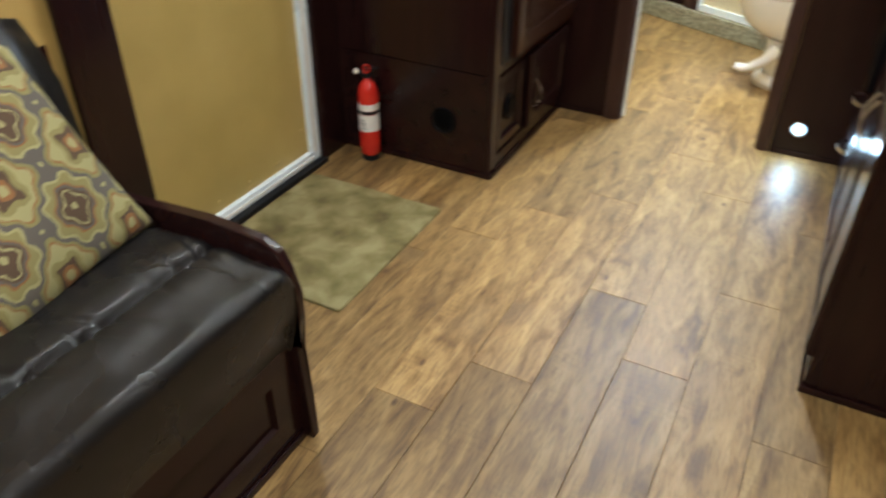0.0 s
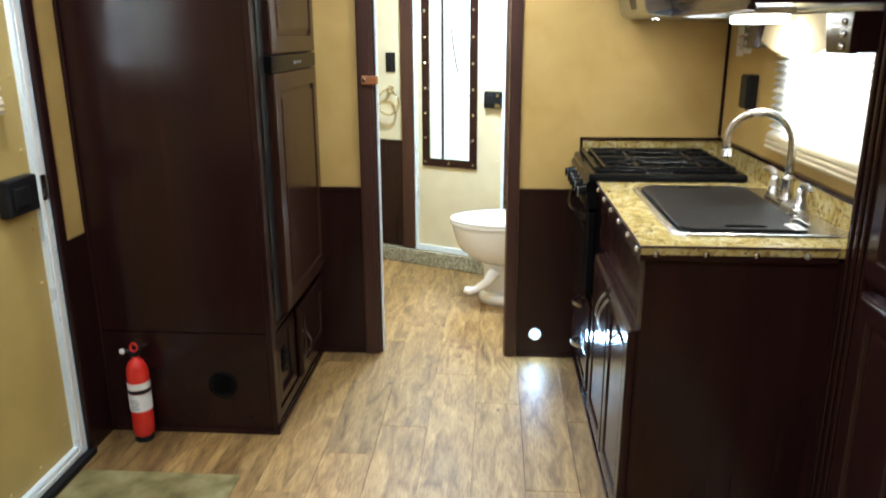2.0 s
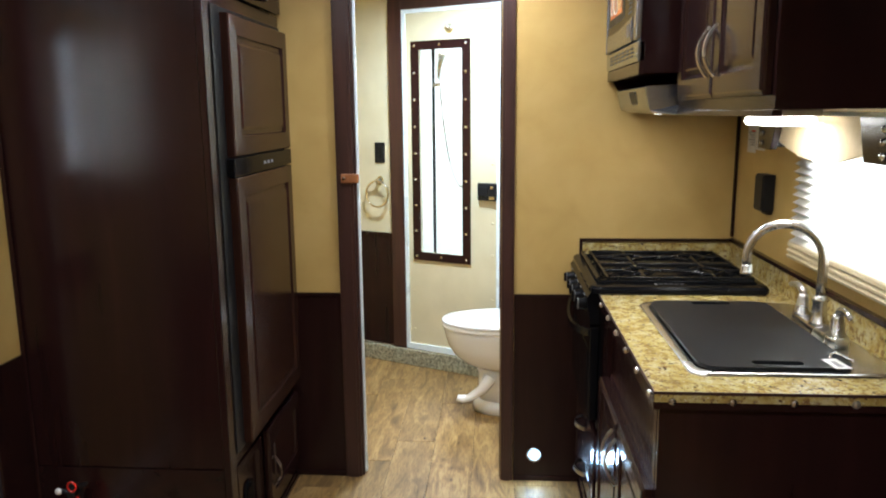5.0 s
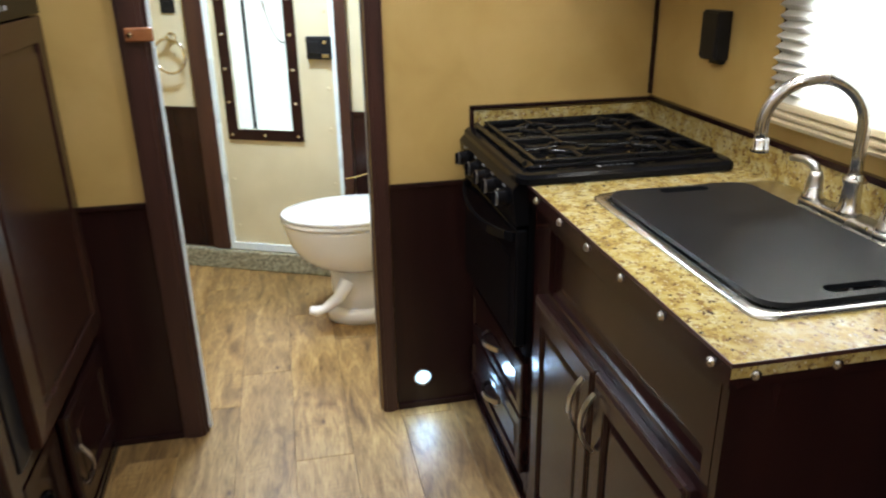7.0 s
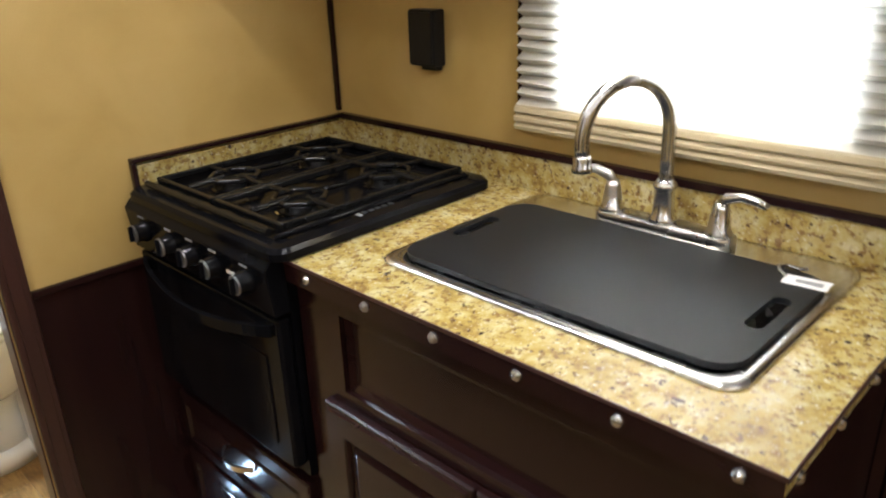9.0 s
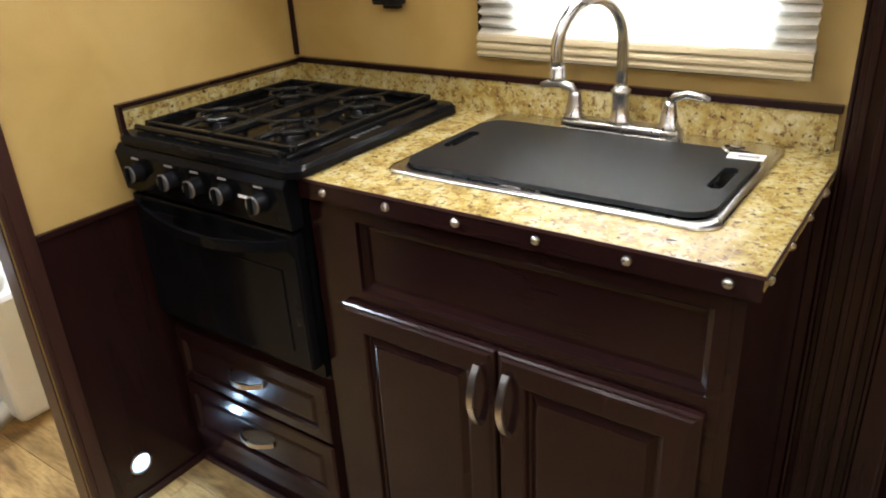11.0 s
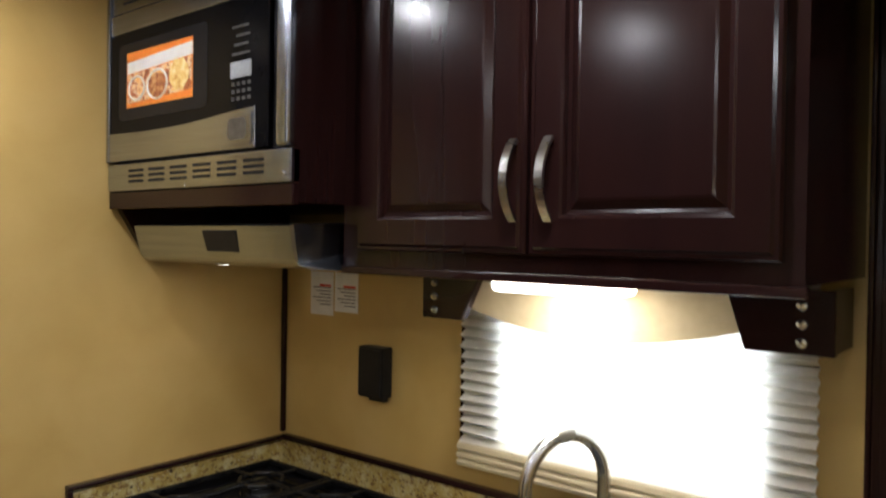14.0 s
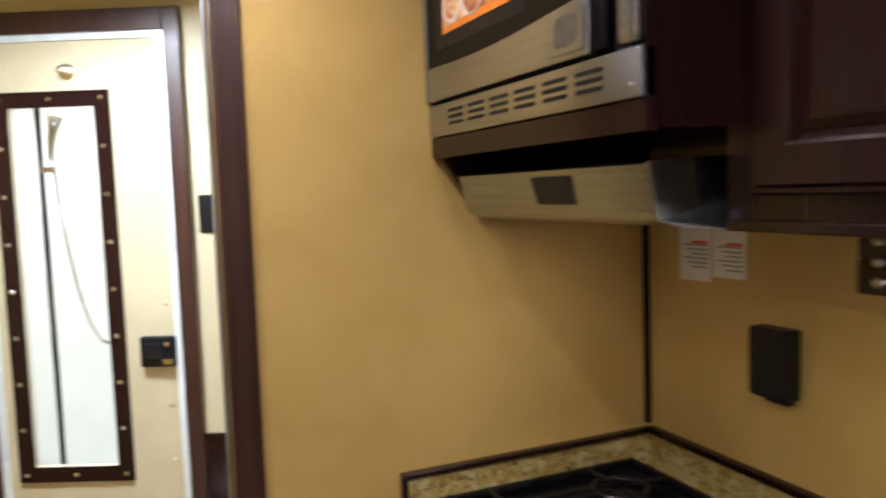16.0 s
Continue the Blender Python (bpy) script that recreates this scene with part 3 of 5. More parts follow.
# ---- kitchen window with pleated shade ----
window_1 = thing("window_1", "bright window behind a pleated shade", "window", (XR, 2.25, WZ0), kind="structure")
bm = bmesh.new()
for s in ((XR - 0.008, XR - 0.001, WY0 - 0.05, WY0, 1.04, 1.47), (XR - 0.008, XR - 0.001, WY1, 2.616, 1.04, 1.47), (XR - 0.008, XR - 0.001, WY0, WY1, 1.04, WZ0), (XR - 0.008, XR - 0.001, WY0, WY1, WZ1, 1.47)):
    box(*s, bm=bm, bevel=0.002)
part("window_frame", bm, M_wood, window_1)
pane = part("pane", box(XR + 0.046, XR + 0.050, WY0, WY1, WZ0, WZ1), M_glass, window_1)
pane.visible_shadow = False
structure("backdrop", boxes((XR + 0.9, XR + 0.92, 0.9, 3.6, 0.3, 2.4)), M_day, "bright daylight outside the window", "backdrop")


def pleated_shade(y0, y1, z0, z1, x, s, pitch=0.022):
    """Folded cloth hanging at x, folds standing out by s."""
    bm = bmesh.new()
    k = int((z1 - z0) / pitch * 2)
    rows = []
    for i in range(k + 1):
        z = z1 - (z1 - z0) * i / k
        xx = x + (s if i % 2 else 0) + random.uniform(-0.001, 0.001)
        rows.append([bm.verts.new((xx + 0.0015 * math.sin(9 * j + i), y0 + (y1 - y0) * j / 8, z + 0.0012 * math.sin(3 * j + i * 0.7))) for j in range(9)])
    for a, b in zip(rows, rows[1:]):
        for j in range(8):
            bm.faces.new((a[j], a[j + 1], b[j + 1], b[j]))
    return bm


shade = thing("pleated_shade", "cream pleated window shade drawn nearly down", "window shade", (0.94, 2.25, 1.045))
part("cloth", pleated_shade(1.905, 2.600, 1.098, 1.47, 0.947, -0.020), M_shade, shade)
bm = prism([(0.950, 1.046), (0.926, 1.048), (0.922, 1.056), (0.930, 1.061), (0.922, 1.068), (0.922, 1.074), (0.931, 1.079), (0.923, 1.085), (0.925, 1.094), (0.935, 1.100), (0.950, 1.100)], "y", 1.903, 2.602)
part("bottom_rail", bm, M_rail, shade, "ribbed beige bottom rail and gathered folds")
part("head_rail", box(0.925, 0.950, 1.903, 2.602, 1.472, 1.49, 0.003), M_rail, shade)

valance = thing("window_valance", "cream scalloped valance between dark studded brackets", "valance", (0.86, 2.24, 1.37))
N = 24
lo, hi = [], []
for i in range(N + 1):
    y = 1.985 + (2.52 - 1.985) * i / N
    lo.append((y, 1.394 - 0.042 * math.sin(math.pi * i / N) ** 0.9))
bm = prism(lo + [(2.54, 1.462), (1.97, 1.462)], "x", 0.846, 0.858)
part("cloth_panel", bm, M_valance, valance)
part("bracket", prism([(2.475, 1.462), (2.620, 1.462), (2.620, 1.368), (2.520, 1.368)], "x", 0.826, 0.8455, 0.002), M_wood_h, valance)
part("bracket", prism([(2.015, 1.462), (1.862, 1.462), (1.862, 1.368), (1.985, 1.368)], "x", 0.826, 0.8455, 0.002), M_wood_h, valance)
part("bracket_return", box(0.8456, 0.955, 2.607, 2.619, 1.371, 1.462), M_wood_h, valance)
part("bracket_return", box(0.8456, 0.955, 1.863, 1.875, 1.371, 1.462), M_wood_h, valance)
for y in (2.588, 1.905):
    for z in (1.385, 1.412, 1.439):
        part("stud", dome((0.826, y, z), 0.0085, "x", -0.7), M_nickel, valance)

# ---- kitchen base ----
base = thing("sink_cabinet", "espresso wood sink cabinet with two panel doors", "cabinet", (0.66, 2.25, 0))
for s in ((0.405, 0.950, 1.852, 1.870, 0.0, 0.879), (0.405, 0.950, 2.640, 2.658, 0.0, 0.879)):
    part("side_panel", boxes(s), M_wood, base)
part("bottom", boxes((0.425, 0.95, 1.8701, 2.6399, 0.02, 0.05)), M_wood, base)
part("kick_board", boxes((0.43, 0.44, 1.8701, 2.6399, 0, 0.019)), M_wood, base)
bm = boxes((0.404, 0.4249, 1.8701, 1.892, 0.051, 0.879), (0.404, 0.4249, 2.545, 2.6399, 0.051, 0.879), (0.404, 0.4249, 1.8921, 2.5449, 0.846, 0.879), (0.404, 0.4249, 1.8921, 2.5449, 0.676, 0.70), (0.404, 0.4249, 1.8921, 2.5449, 0.051, 0.11))
part("face_frame", bm, M_wood_h, base)
part("false_front", panel("x-", 0.4249, 1.8921, 2.5449, 0.7001, 0.8459, [(0, 0.010), (0.012, 0.004), (0.020, 0.003)]), M_wood_h, base)
part("base_strip", box(0.396, 0.4039, 1.845, 2.655, 0, 0.020, 0.002), M_wood_h, base)
part("base_strip", box(0.396, 0.86, 1.842, 1.8515, 0, 0.020, 0.002), M_wood_h, base)
for y0, y1, hy in ((1.888, 2.235, 2.212), (2.240, 2.588, 2.271)):
    d = part("door", panel("x-", 0.4035, y0, y1, 0.085, 0.674, DOOR_STEPS), M_wood, base)
    bow_handle(d, "x-", 0.383, hy, 0.515, 0.640)

top = thing("worktop", "yellow granite-pattern laminate worktop with studded dark edge", "worktop", (0.67, 2.25, 0.88))
# slab with an opening for the sink
SX0, SX1, SY0, SY1 = 0.50, 0.915, 1.94, 2.52
bm = boxes((0.389, SX0, 1.831, 2.664, 0.896, 0.919), (SX1, 0.958, 1.831, 2.664, 0.896, 0.919), (SX0, SX1, 1.831, SY0, 0.896, 0.919), (SX0, SX1, SY1, 2.664, 0.896, 0.919), (0.885, 0.958, 2.664, 3.215, 0.896, 0.919))
bmesh.ops.remove_doubles(bm, verts=bm.verts[:], dist=0.0001)
part("slab", bm, M_granite, top)
part("edge_lip", boxes((0.3865, 0.3888, 1.829, 2.664, 0.9135, 0.9192), (0.3888, 0.858, 1.8285, 1.8308, 0.9135, 0.9192)), M_trim, top, "thin brown lip")
part("edge_band", boxes((0.388, 0.4035, 1.832, 2.664, 0.880, 0.9130)), M_wood_h, top, "dark wood edge band")
part("edge_band", boxes((0.404, 0.858, 1.832, 1.8515, 0.880, 0.9130)), M_wood_h, top, "dark wood edge band")
for y in (2.601, 2.454, 2.308, 2.161, 2.016, 1.876):
    part("stud", dome((0.388, y, 0.898), 0.0085, "x", -0.7), M_nickel, top, "round nickel stud")
for x in (0.425, 0.545, 0.665, 0.785):
    part("stud", dome((x, 1.832, 0.898), 0.0085, "y", -0.7), M_nickel, top, "round nickel stud")
part("backsplash", box(0.945, 0.9585, 1.850, 3.2045, 0.9195, 0.990, 0.001), M_granite, top)
part("backsplash", box(0.398, 0.9585, 3.205, 3.2185, 0.9195, 0.984, 0.001), M_granite, top)
part("backsplash_trim", box(0.941, 0.9588, 1.845, 3.199, 0.9905, 1.005, 0.002), M_wood_h, top)
part("backsplash_trim", box(0.386, 0.9588, 3.200, 3.2188, 0.9905, 1.000, 0.002), M_wood_h, top)
part("backsplash_end", box(0.386, 0.3975, 3.203, 3.2188, 0.86, 0.990, 0.002), M_wood, top)

sink = thing("kitchen_sink", "stainless steel drop-in sink under a black cover", "sink", (0.7, 2.23, 0.74))
loops = []
for ins, z in ((0, 0.9195), (0.0, 0.923), (0.004, 0.926), (0.018, 0.926), (0.022, 0.924), (0.03, 0.90), (0.045, 0.78), (0.08, 0.765)):
    x1 = 0.931 - ins - (0.075 if ins >= 0.022 else 0)
    loops.append([(x, y, z) for x, y in rounded(0.484 + ins, x1, 1.923 + ins, 2.538 - ins, 0.035)])
part("rim", rings(loops[:5], False), M_steel, sink, "brushed steel rim", True)
part("basin", rings(loops[4:], False), M_steel, sink, "", True)
part("basin_floor", slab(0.56, 0.78, 2.0, 2.46, 0.760, 0.7655, 0.03), M_steel, sink)

cover = thing("sink_cover_board", "matte black cutting board covering the sink", "cutting board", (0.68, 2.23, 0.928))
BX0, BX1, BY0, BY1 = 0.510, 0.838, 1.941, 2.514


def board():
    """A slab with rounded corners and two slots that go through it."""
    bm = bmesh.new()
    slots = [(0.625, 0.735, 1.958, 1.984), (0.625, 0.735, 2.474, 2.500)]
    out = []
    for z in (0.9265, 0.9355):
        loops = [[bm.verts.new((x, y, z)) for x, y in rounded(BX0, BX1, BY0, BY1, 0.045, 8)]]
        for s in slots:
            loops.append([bm.verts.new((x, y, z)) for x, y in rounded(*s, 0.012, 5)])
        edges = []
        for lp in loops:
            edges += [bm.edges.new((lp[i], lp[(i + 1) % len(lp)])) for i in range(len(lp))]
        bmesh.ops.triangle_fill(bm, edges=edges, use_beauty=True)
        out.append(loops)
    for a, b in zip(*out):
        for i in range(len(a)):
            j = (i + 1) % len(a)
            bm.faces.new((a[i], a[j], b[j], b[i]))
    return bm


part("slab", board(), M_board, cover)

faucet = thing("kitchen_faucet", "brushed nickel gooseneck faucet with two lever handles", "faucet", (0.872, 2.235, 0.926))
part("base_plate", slab(0.850, 0.898, 2.105, 2.362, 0.9262, 0.950, 0.022, 0.006), M_nickel, faucet, "", True)
part("spout_base", lathe([(0.024, 0), (0.024, 0.006), (0.019, 0.012), (0.0165, 0.055), (0.020, 0.060), (0.020, 0.066), (0.015, 0.070), (0.0135, 0.074)], (0.872, 2.233, 0.950)), M_nickel, faucet, "", True)
dx, dy = -0.945, 0.328
pts = [(0.872, 2.233, 1.02), (0.872, 2.233, 1.06), (0.872, 2.233, 1.09)]
for i in range(17):
    a = math.pi * (1 - i / 16 * 1.03)
    u, w = 0.088 + 0.088 * math.cos(a), 0.088 * math.sin(a)
    pts.append((0.872 + dx * u, 2.233 + dy * u, 1.110 + w))
tip = pts[-1]
pts += [(tip[0] + 0.002, tip[1], tip[2] - 0.015)]
part("spout", tube(pts, 0.0118, 14), M_nickel, faucet, "", True)
part("spout_tip", lathe([(0.0125, 0), (0.0145, -0.004), (0.0145, -0.016), (0.016, -0.018), (0.0165, -0.026), (0.012, -0.027)], (tip[0] + 0.002, tip[1], tip[2] - 0.012)), M_nickel, faucet, "", True)
for hy, s in ((2.333, 1), (2.133, -1)):
    part("handle_base", lathe([(0.022, 0), (0.022, 0.005), (0.018, 0.010), (0.0135, 0.044), (0.011, 0.054)], (0.872, hy, 0.949)), M_nickel, faucet, "", True)
    lev = [(0.872, hy - s * 0.002, 0.996), (0.872, hy + s * 0.010, 1.012), (0.870, hy + s * 0.035, 1.019), (0.868, hy + s * 0.060, 1.016), (0.866, hy + s * 0.074, 1.012)]
    part("lever", tube(lev, 0.008, 10, [0.009, 0.0095, 0.008, 0.0072, 0.006]), M_nickel, faucet, "", True)
tag = thing("key_tag", "white paper tag with a wire clip on the sink cover", "tag", (0.80, 1.97, 0.942))
part("paper", prism([(0.788, 1.935), (0.822, 1.937), (0.815, 2.000), (0.783, 1.996)], "z", 0.9357, 0.9370), M_label, tag)
part("print_bar", prism([(0.796, 1.944), (0.809, 1.945), (0.804, 1.982), (0.793, 1.980)], "z", 0.9372, 0.9376), M_ink, tag)
part("wire_clip", tube([(0.800, 1.996, 0.939), (0.806, 2.008, 0.944), (0.816, 2.012, 0.946), (0.828, 2.005, 0.944), (0.835, 1.990, 0.940), (0.845, 1.982, 0.939)], 0.003, 8), M_nickel, tag)

# ---- stove ----
stove = thing("gas_stove", "black enamel gas stove with oven and iron grates", "stove", (0.63, 2.935, 0.45))
part("body", boxes((0.395, 0.88, 2.668, 3.198, 0.462, 0.905)), M_black, stove)
bm = prism([(0.395, 0.815), (0.362, 0.815), (0.352, 0.905), (0.366, 0.922), (0.395, 0.922)], "y", 2.667, 3.199, 0.002)
part("control_panel", bm, M_black, stove)
loops = []
for ins, z in ((0, 0.9225), (0, 0.936), (0.006, 0.944), (0.030, 0.947), (0.038, 0.940), (0.048, 0.934)):
    loops.append([(x, y, z) for x, y in rounded(0.360 + ins, 0.905 - ins, 2.640 + ins, 3.199 - ins, 0.030)])
part("cooktop", rings(loops), M_black, stove)
for ky in (3.126, 3.010, 2.925, 2.840, 2.736):
    kn = part("knob", lathe([(0.022, 0.004), (0.024, -0.002), (0.020, -0.008), (0.0185, -0.022), (0.016, -0.025)], (0.356, ky, 0.868), "x", 20), M_black, stove, "", True)
    part("knob_ring", lathe([(0.0180, -0.0225), (0.0188, -0.0240), (0.0172, -0.0262), (0.0165, -0.0255)], (0.356, ky, 0.868), "x", 20), M_knob_ring, kn)
    part("knob_grip", box(0.322, 0.332, ky - 0.004, ky + 0.004, 0.852, 0.884, 0.002), M_black, kn)
    part("dial_mark", box(0.3515, 0.3535, ky - 0.012, ky + 0.012, 0.8965, 0.9005), M_ink, stove)
part("maker_mark", box(0.3545, 0.3562, 2.768, 2.800, 0.866, 0.872), M_label, stove)
oven = part("oven_door", box(0.366, 0.3945, 2.672, 3.194, 0.490, 0.805, 0.006), M_black, stove)
part("oven_window", box(0.363, 0.3658, 2.72, 3.146, 0.53, 0.72, 0.001), M_black, oven, "glossy black glass")
pts = [(0.366 - 0.040 * math.sin(math.pi * i / 16) ** 0.7, 2.69 + 0.486 * i / 16, 0.782 - 0.022 * math.sin(math.pi * i / 16)) for i in range(17)]
part("oven_handle", strip(pts, 0.022, 0.010, (0, 0, 1)), M_black, oven)
# three grates with their bars
for gy0, gy1 in ((2.700, 2.925), (2.931, 3.160)):
    bm = bmesh.new()
    for b in ((0.415, 0.425, gy0, gy1), (0.862, 0.872, gy0, gy1), (0.4251, 0.8619, gy0, gy0 + 0.010), (0.4251, 0.8619, gy1 - 0.010, gy1)):
        box(b[0], b[1], b[2], b[3], 0.950, 0.964, bevel=0.003, bm=bm)
    cy = (gy0 + gy1) / 2
    for cx in (0.535, 0.755):
        join(bm, tube([(cx + 0.052 * math.cos(a * math.pi / 4 + 0.39), cy + 0.052 * math.sin(a * math.pi / 4 + 0.39), 0.960) for a in range(9)], 0.0058, 8))
        for dxx, dyy in ((1, 0), (-1, 0), (0, 1), (0, -1)):
            e = (cx + dxx * 0.108, min(max(cy + dyy * 0.108, gy0 + 0.006), gy1 - 0.006), 0.960)
            join(bm, tube([(cx + dxx * 0.026, cy + dyy * 0.026, 0.964), (cx + dxx * 0.05, cy + dyy * 0.05, 0.962), e], 0.0058, 8))
    for fx in (0.42, 0.867):
        for fy in (gy0 + 0.005, gy1 - 0.005):
            box(fx - 0.005, fx + 0.005, fy - 0.005, fy + 0.005, 0.934, 0.9499, bm=bm)
    part("grate", bm, M_iron, stove)
    for cx in (0.535, 0.755):
        bu = part("burner", lathe([(0.045, 0), (0.045, 0.006), (0.036, 0.008), (0.036, 0.013), (0.030, 0.016), (0.008, 0.017)], (cx, cy, 0.9345)), M_iron, stove, "", True)
        part("burner_ring", lathe([(0.048, 0), (0.050, 0.0015), (0.046, 0.002)], (cx, cy, 0.9345)), M_chrome, bu)
part("maker_print", box(0.560, 0.568, 2.664, 2.690, 0.9466, 0.9476), M_ink, stove)
for k in range(5):
    part("print_mark", box(0.575 + 0.016 * k, 0.585 + 0.016 * k, 2.670, 2.680, 0.9466, 0.9476), M_knob_ring, stove)
part("side_ridge", tube([(0.392, 2.688, 0.947), (0.40, 2.684, 0.951), (0.86, 2.684, 0.951), (0.872, 2.688, 0.947)], 0.006, 8), M_black, stove, "", True)
part("front_rail", tube([(0.392, 2.705, 0.956), (0.392, 3.155, 0.956)], 0.007, 8), M_iron, stove)

drawers = thing("drawer_cabinet", "espresso wood cabinet with two drawers under the stove", "cabinet", (0.65, 2.935, 0))
part("body", boxes((0.405, 0.94, 2.662, 2.680, 0, 0.46), (0.405, 0.94, 3.186, 3.204, 0, 0.46), (0.405, 0.94, 2.6801, 3.1859, 0.440, 0.46), (0.41, 0.43, 2.6801, 3.1859, 0.0, 0.4399)), M_wood, drawers)
part("base_strip", box(0.396, 0.4045, 2.656, 3.204, 0, 0.02, 0.002), M_wood_h, drawers)
for z0, z1 in ((0.285, 0.440), (0.105, 0.275)):
    d = part("drawer_front", panel("x-", 0.4045, 2.672, 3.19, z0, z1, [(0.0, 0.014), (0.004, 0.018), (0.030, 0.020), (0.034, 0.012), (0.046, 0.017), (0.05, 0.018)]), M_wood_h, drawers)
    zc = (z0 + z1) / 2
    pts = [(0.384 - 0.028 * math.sin(math.pi * i / 12) ** 0.8, 2.875 + 0.115 * i / 12, zc + 0.01) for i in range(13)]
    part("handle", strip(pts, 0.013, 0.005, (0, 0, 1)), M_nickel, d, "brushed nickel bow handle")

# ---- upper cabinets, microwave, hood ----
upper = thing("upper_cabinet", "espresso wood upper cabinet with two panel doors", "cabinet", (0.78, 2.22, 1.47))
part("body", boxes((0.592, 0.955, 1.848, 2.606, 1.478, 2.09)), M_wood, upper)
part("bottom_lip", box(0.586, 0.606, 1.845, 2.606, 1.464, 1.4775, 0.002), M_wood_h, upper)
for y0, y1, hy in ((1.870, 2.211, 2.173), (2.217, 2.558, 2.232)):
    d = part("door", panel("x-", 0.5915, y0, y1, 1.505, 2.030, DOOR_STEPS), M_wood, upper)
    bow_handle(d, "x-", 0.571, hy, 1.554, 1.670)
part("crown_strip", box(0.57, 0.955, 1.845, 2.606, 2.0905, CEIL - 0.002, 0.003), M_wood_h, upper)

mcab = thing("microwave_cabinet", "espresso wood cabinet holding a built-in microwave", "cabinet", (0.72, 2.91, 1.48))
part("side", boxes((0.478, 0.955, 2.607, 2.624, 1.585, 2.09)), M_wood, mcab)
part("bottom", boxes((0.490, 0.955, 2.6241, 3.217, 1.585, 1.600)), M_wood, mcab)
part("bottom_rail", box(0.474, 0.4895, 2.606, 3.217, 1.580, 1.6165, 0.002), M_wood_h, mcab)
part("back_panel", boxes((0.82, 0.955, 2.6241, 3.217, 1.6005, 2.09)), M_wood, mcab)
part("top_rail", box(0.478, 0.955, 2.606, 3.217, 2.045, CEIL - 0.002), M_wood_h, mcab)
part("hood_cheek", prism([(0.490, 1.5845), (0.955, 1.5845), (0.955, 1.470), (0.560, 1.470)], "y", 3.199, 3.217), M_wood, mcab)

mw = thing("microwave", "stainless microwave with black glass door and food sticker", "microwave", (0.6, 2.91, 1.62))
part("case", boxes((0.492, 0.80, 2.63, 3.215, 1.62, 2.04)), M_plastic, mw)
fr = part("vent_grille", box(0.470, 0.4915, 2.607, 3.216, 1.6175, 1.674, 0.002), M_panel_steel, mw, "slotted stainless vent strip")
for k in range(6):
    y0 = 3.070 - 0.0785 * k
    for z in (1.634, 1.645, 1.656):
        part("slot", box(0.4693, 0.4699, y0, y0 + 0.057, z, z + 0.0055, 0.0), M_plastic, fr)
part("screw", dome((0.470, 2.625, 1.632), 0.005, "x", -0.6), M_chrome, fr)
part("screw", dome((0.470, 2.92, 1.622), 0.003, "x", -0.6), M_chrome, fr)
part("side_trim", box(0.462, 0.4915, 2.607, 2.640, 1.678, 2.040, 0.007, seg=4), M_panel_steel, mw, "rounded polished steel trim", True)
part("side_trim", box(0.464, 0.4915, 3.204, 3.216, 1.678, 2.040, 0.003), M_panel_steel, mw)
tt = part("top_trim", box(0.470, 0.4915, 2.6405, 3.2035, 1.992, 2.040, 0.002), M_panel_steel, mw, "slotted steel top trim")
for k in range(6):
    for z in (2.008, 2.020):
        part("top_slot", box(0.4692, 0.4699, 3.10 - 0.082 * k, 3.155 - 0.082 * k, z, z + 0.005), M_plastic, tt)
# door: steel head band, rounded black glass, steel apron with its curved upper edge
part("door_head", box(0.468, 0.4915, 2.665, 3.2035, 1.948, 1.990, 0.002), M_panel_steel, mw)
part("case_gap", boxes((0.478, 0.4915, 2.6405, 2.6645, 1.678, 1.991)), M_plastic, mw)
crv = [(2.790 + (3.2035 - 2.790) * i / 12, 1.728 + 0.030 * (1 - math.sin(math.pi * (0.5 + 0.5 * (i / 12)))) * 0.4 + 0.018 * (1 - i / 12) ** 2) for i in range(13)]
part("apron", prism([(3.2035, 1.680)] + crv[::-1] + [(2.700, 1.752), (2.700, 1.680)], "x", 0.466, 0.4915, 0.0015), M_panel_steel, mw, "curved stainless apron")
gl = part("door_glass", prism([(2.665, 1.680), (2.6995, 1.680), (2.6995, 1.7525)] + [(y, z + 0.0006) for y, z in crv] + [(3.2035, 1.934), (3.198, 1.943), (3.186, 1.9475), (2.665, 1.9475)], "x", 0.468, 0.4915, 0.002), M_black, mw, "black glass door")
part("viewing_window", prism(rounded(2.845, 3.165, 1.765, 1.922, 0.012), "x", 0.4672, 0.4679), M_plastic, gl, "dark mesh viewing window")
bt = part("open_button", prism(rounded(2.706, 2.788, 1.688, 1.744, 0.006), "x", 0.4640, 0.4658), M_panel_steel, mw, "steel door button")
part("button_inset", prism(rounded(2.722, 2.772, 1.697, 1.734, 0.010), "x", 0.4632, 0.4639), M_knob_ring, bt)
part("display_label", box(0.4670, 0.4678, 2.712, 2.772, 1.806, 1.834), M_screen, gl)
for k in range(3):
    for j in range(4):
        part("key", box(0.4672, 0.4678, 2.713 + 0.0155 * j, 2.722 + 0.0155 * j, 1.766 + 0.013 * k, 1.772 + 0.013 * k), M_faint, gl)
for k in range(4):
    part("print_row", box(0.4672, 0.4678, 2.716 + 0.004 * (k % 2), 2.768 - 0.006 * (k % 3), 1.846 + 0.016 * k, 1.850 + 0.016 * k), M_faint, gl)
st = thing("food_sticker", "orange sticker with a food picture on the microwave door", "sticker", (0.470, 3.01, 1.79))
part("ground", box(0.4662, 0.4670, 2.890, 3.132, 1.788, 1.902), M_orange, st)
part("heading", prism([(2.890, 1.868), (3.128, 1.858), (3.128, 1.882), (2.890, 1.893)], "x", 0.4656, 0.4661), M_label, st)
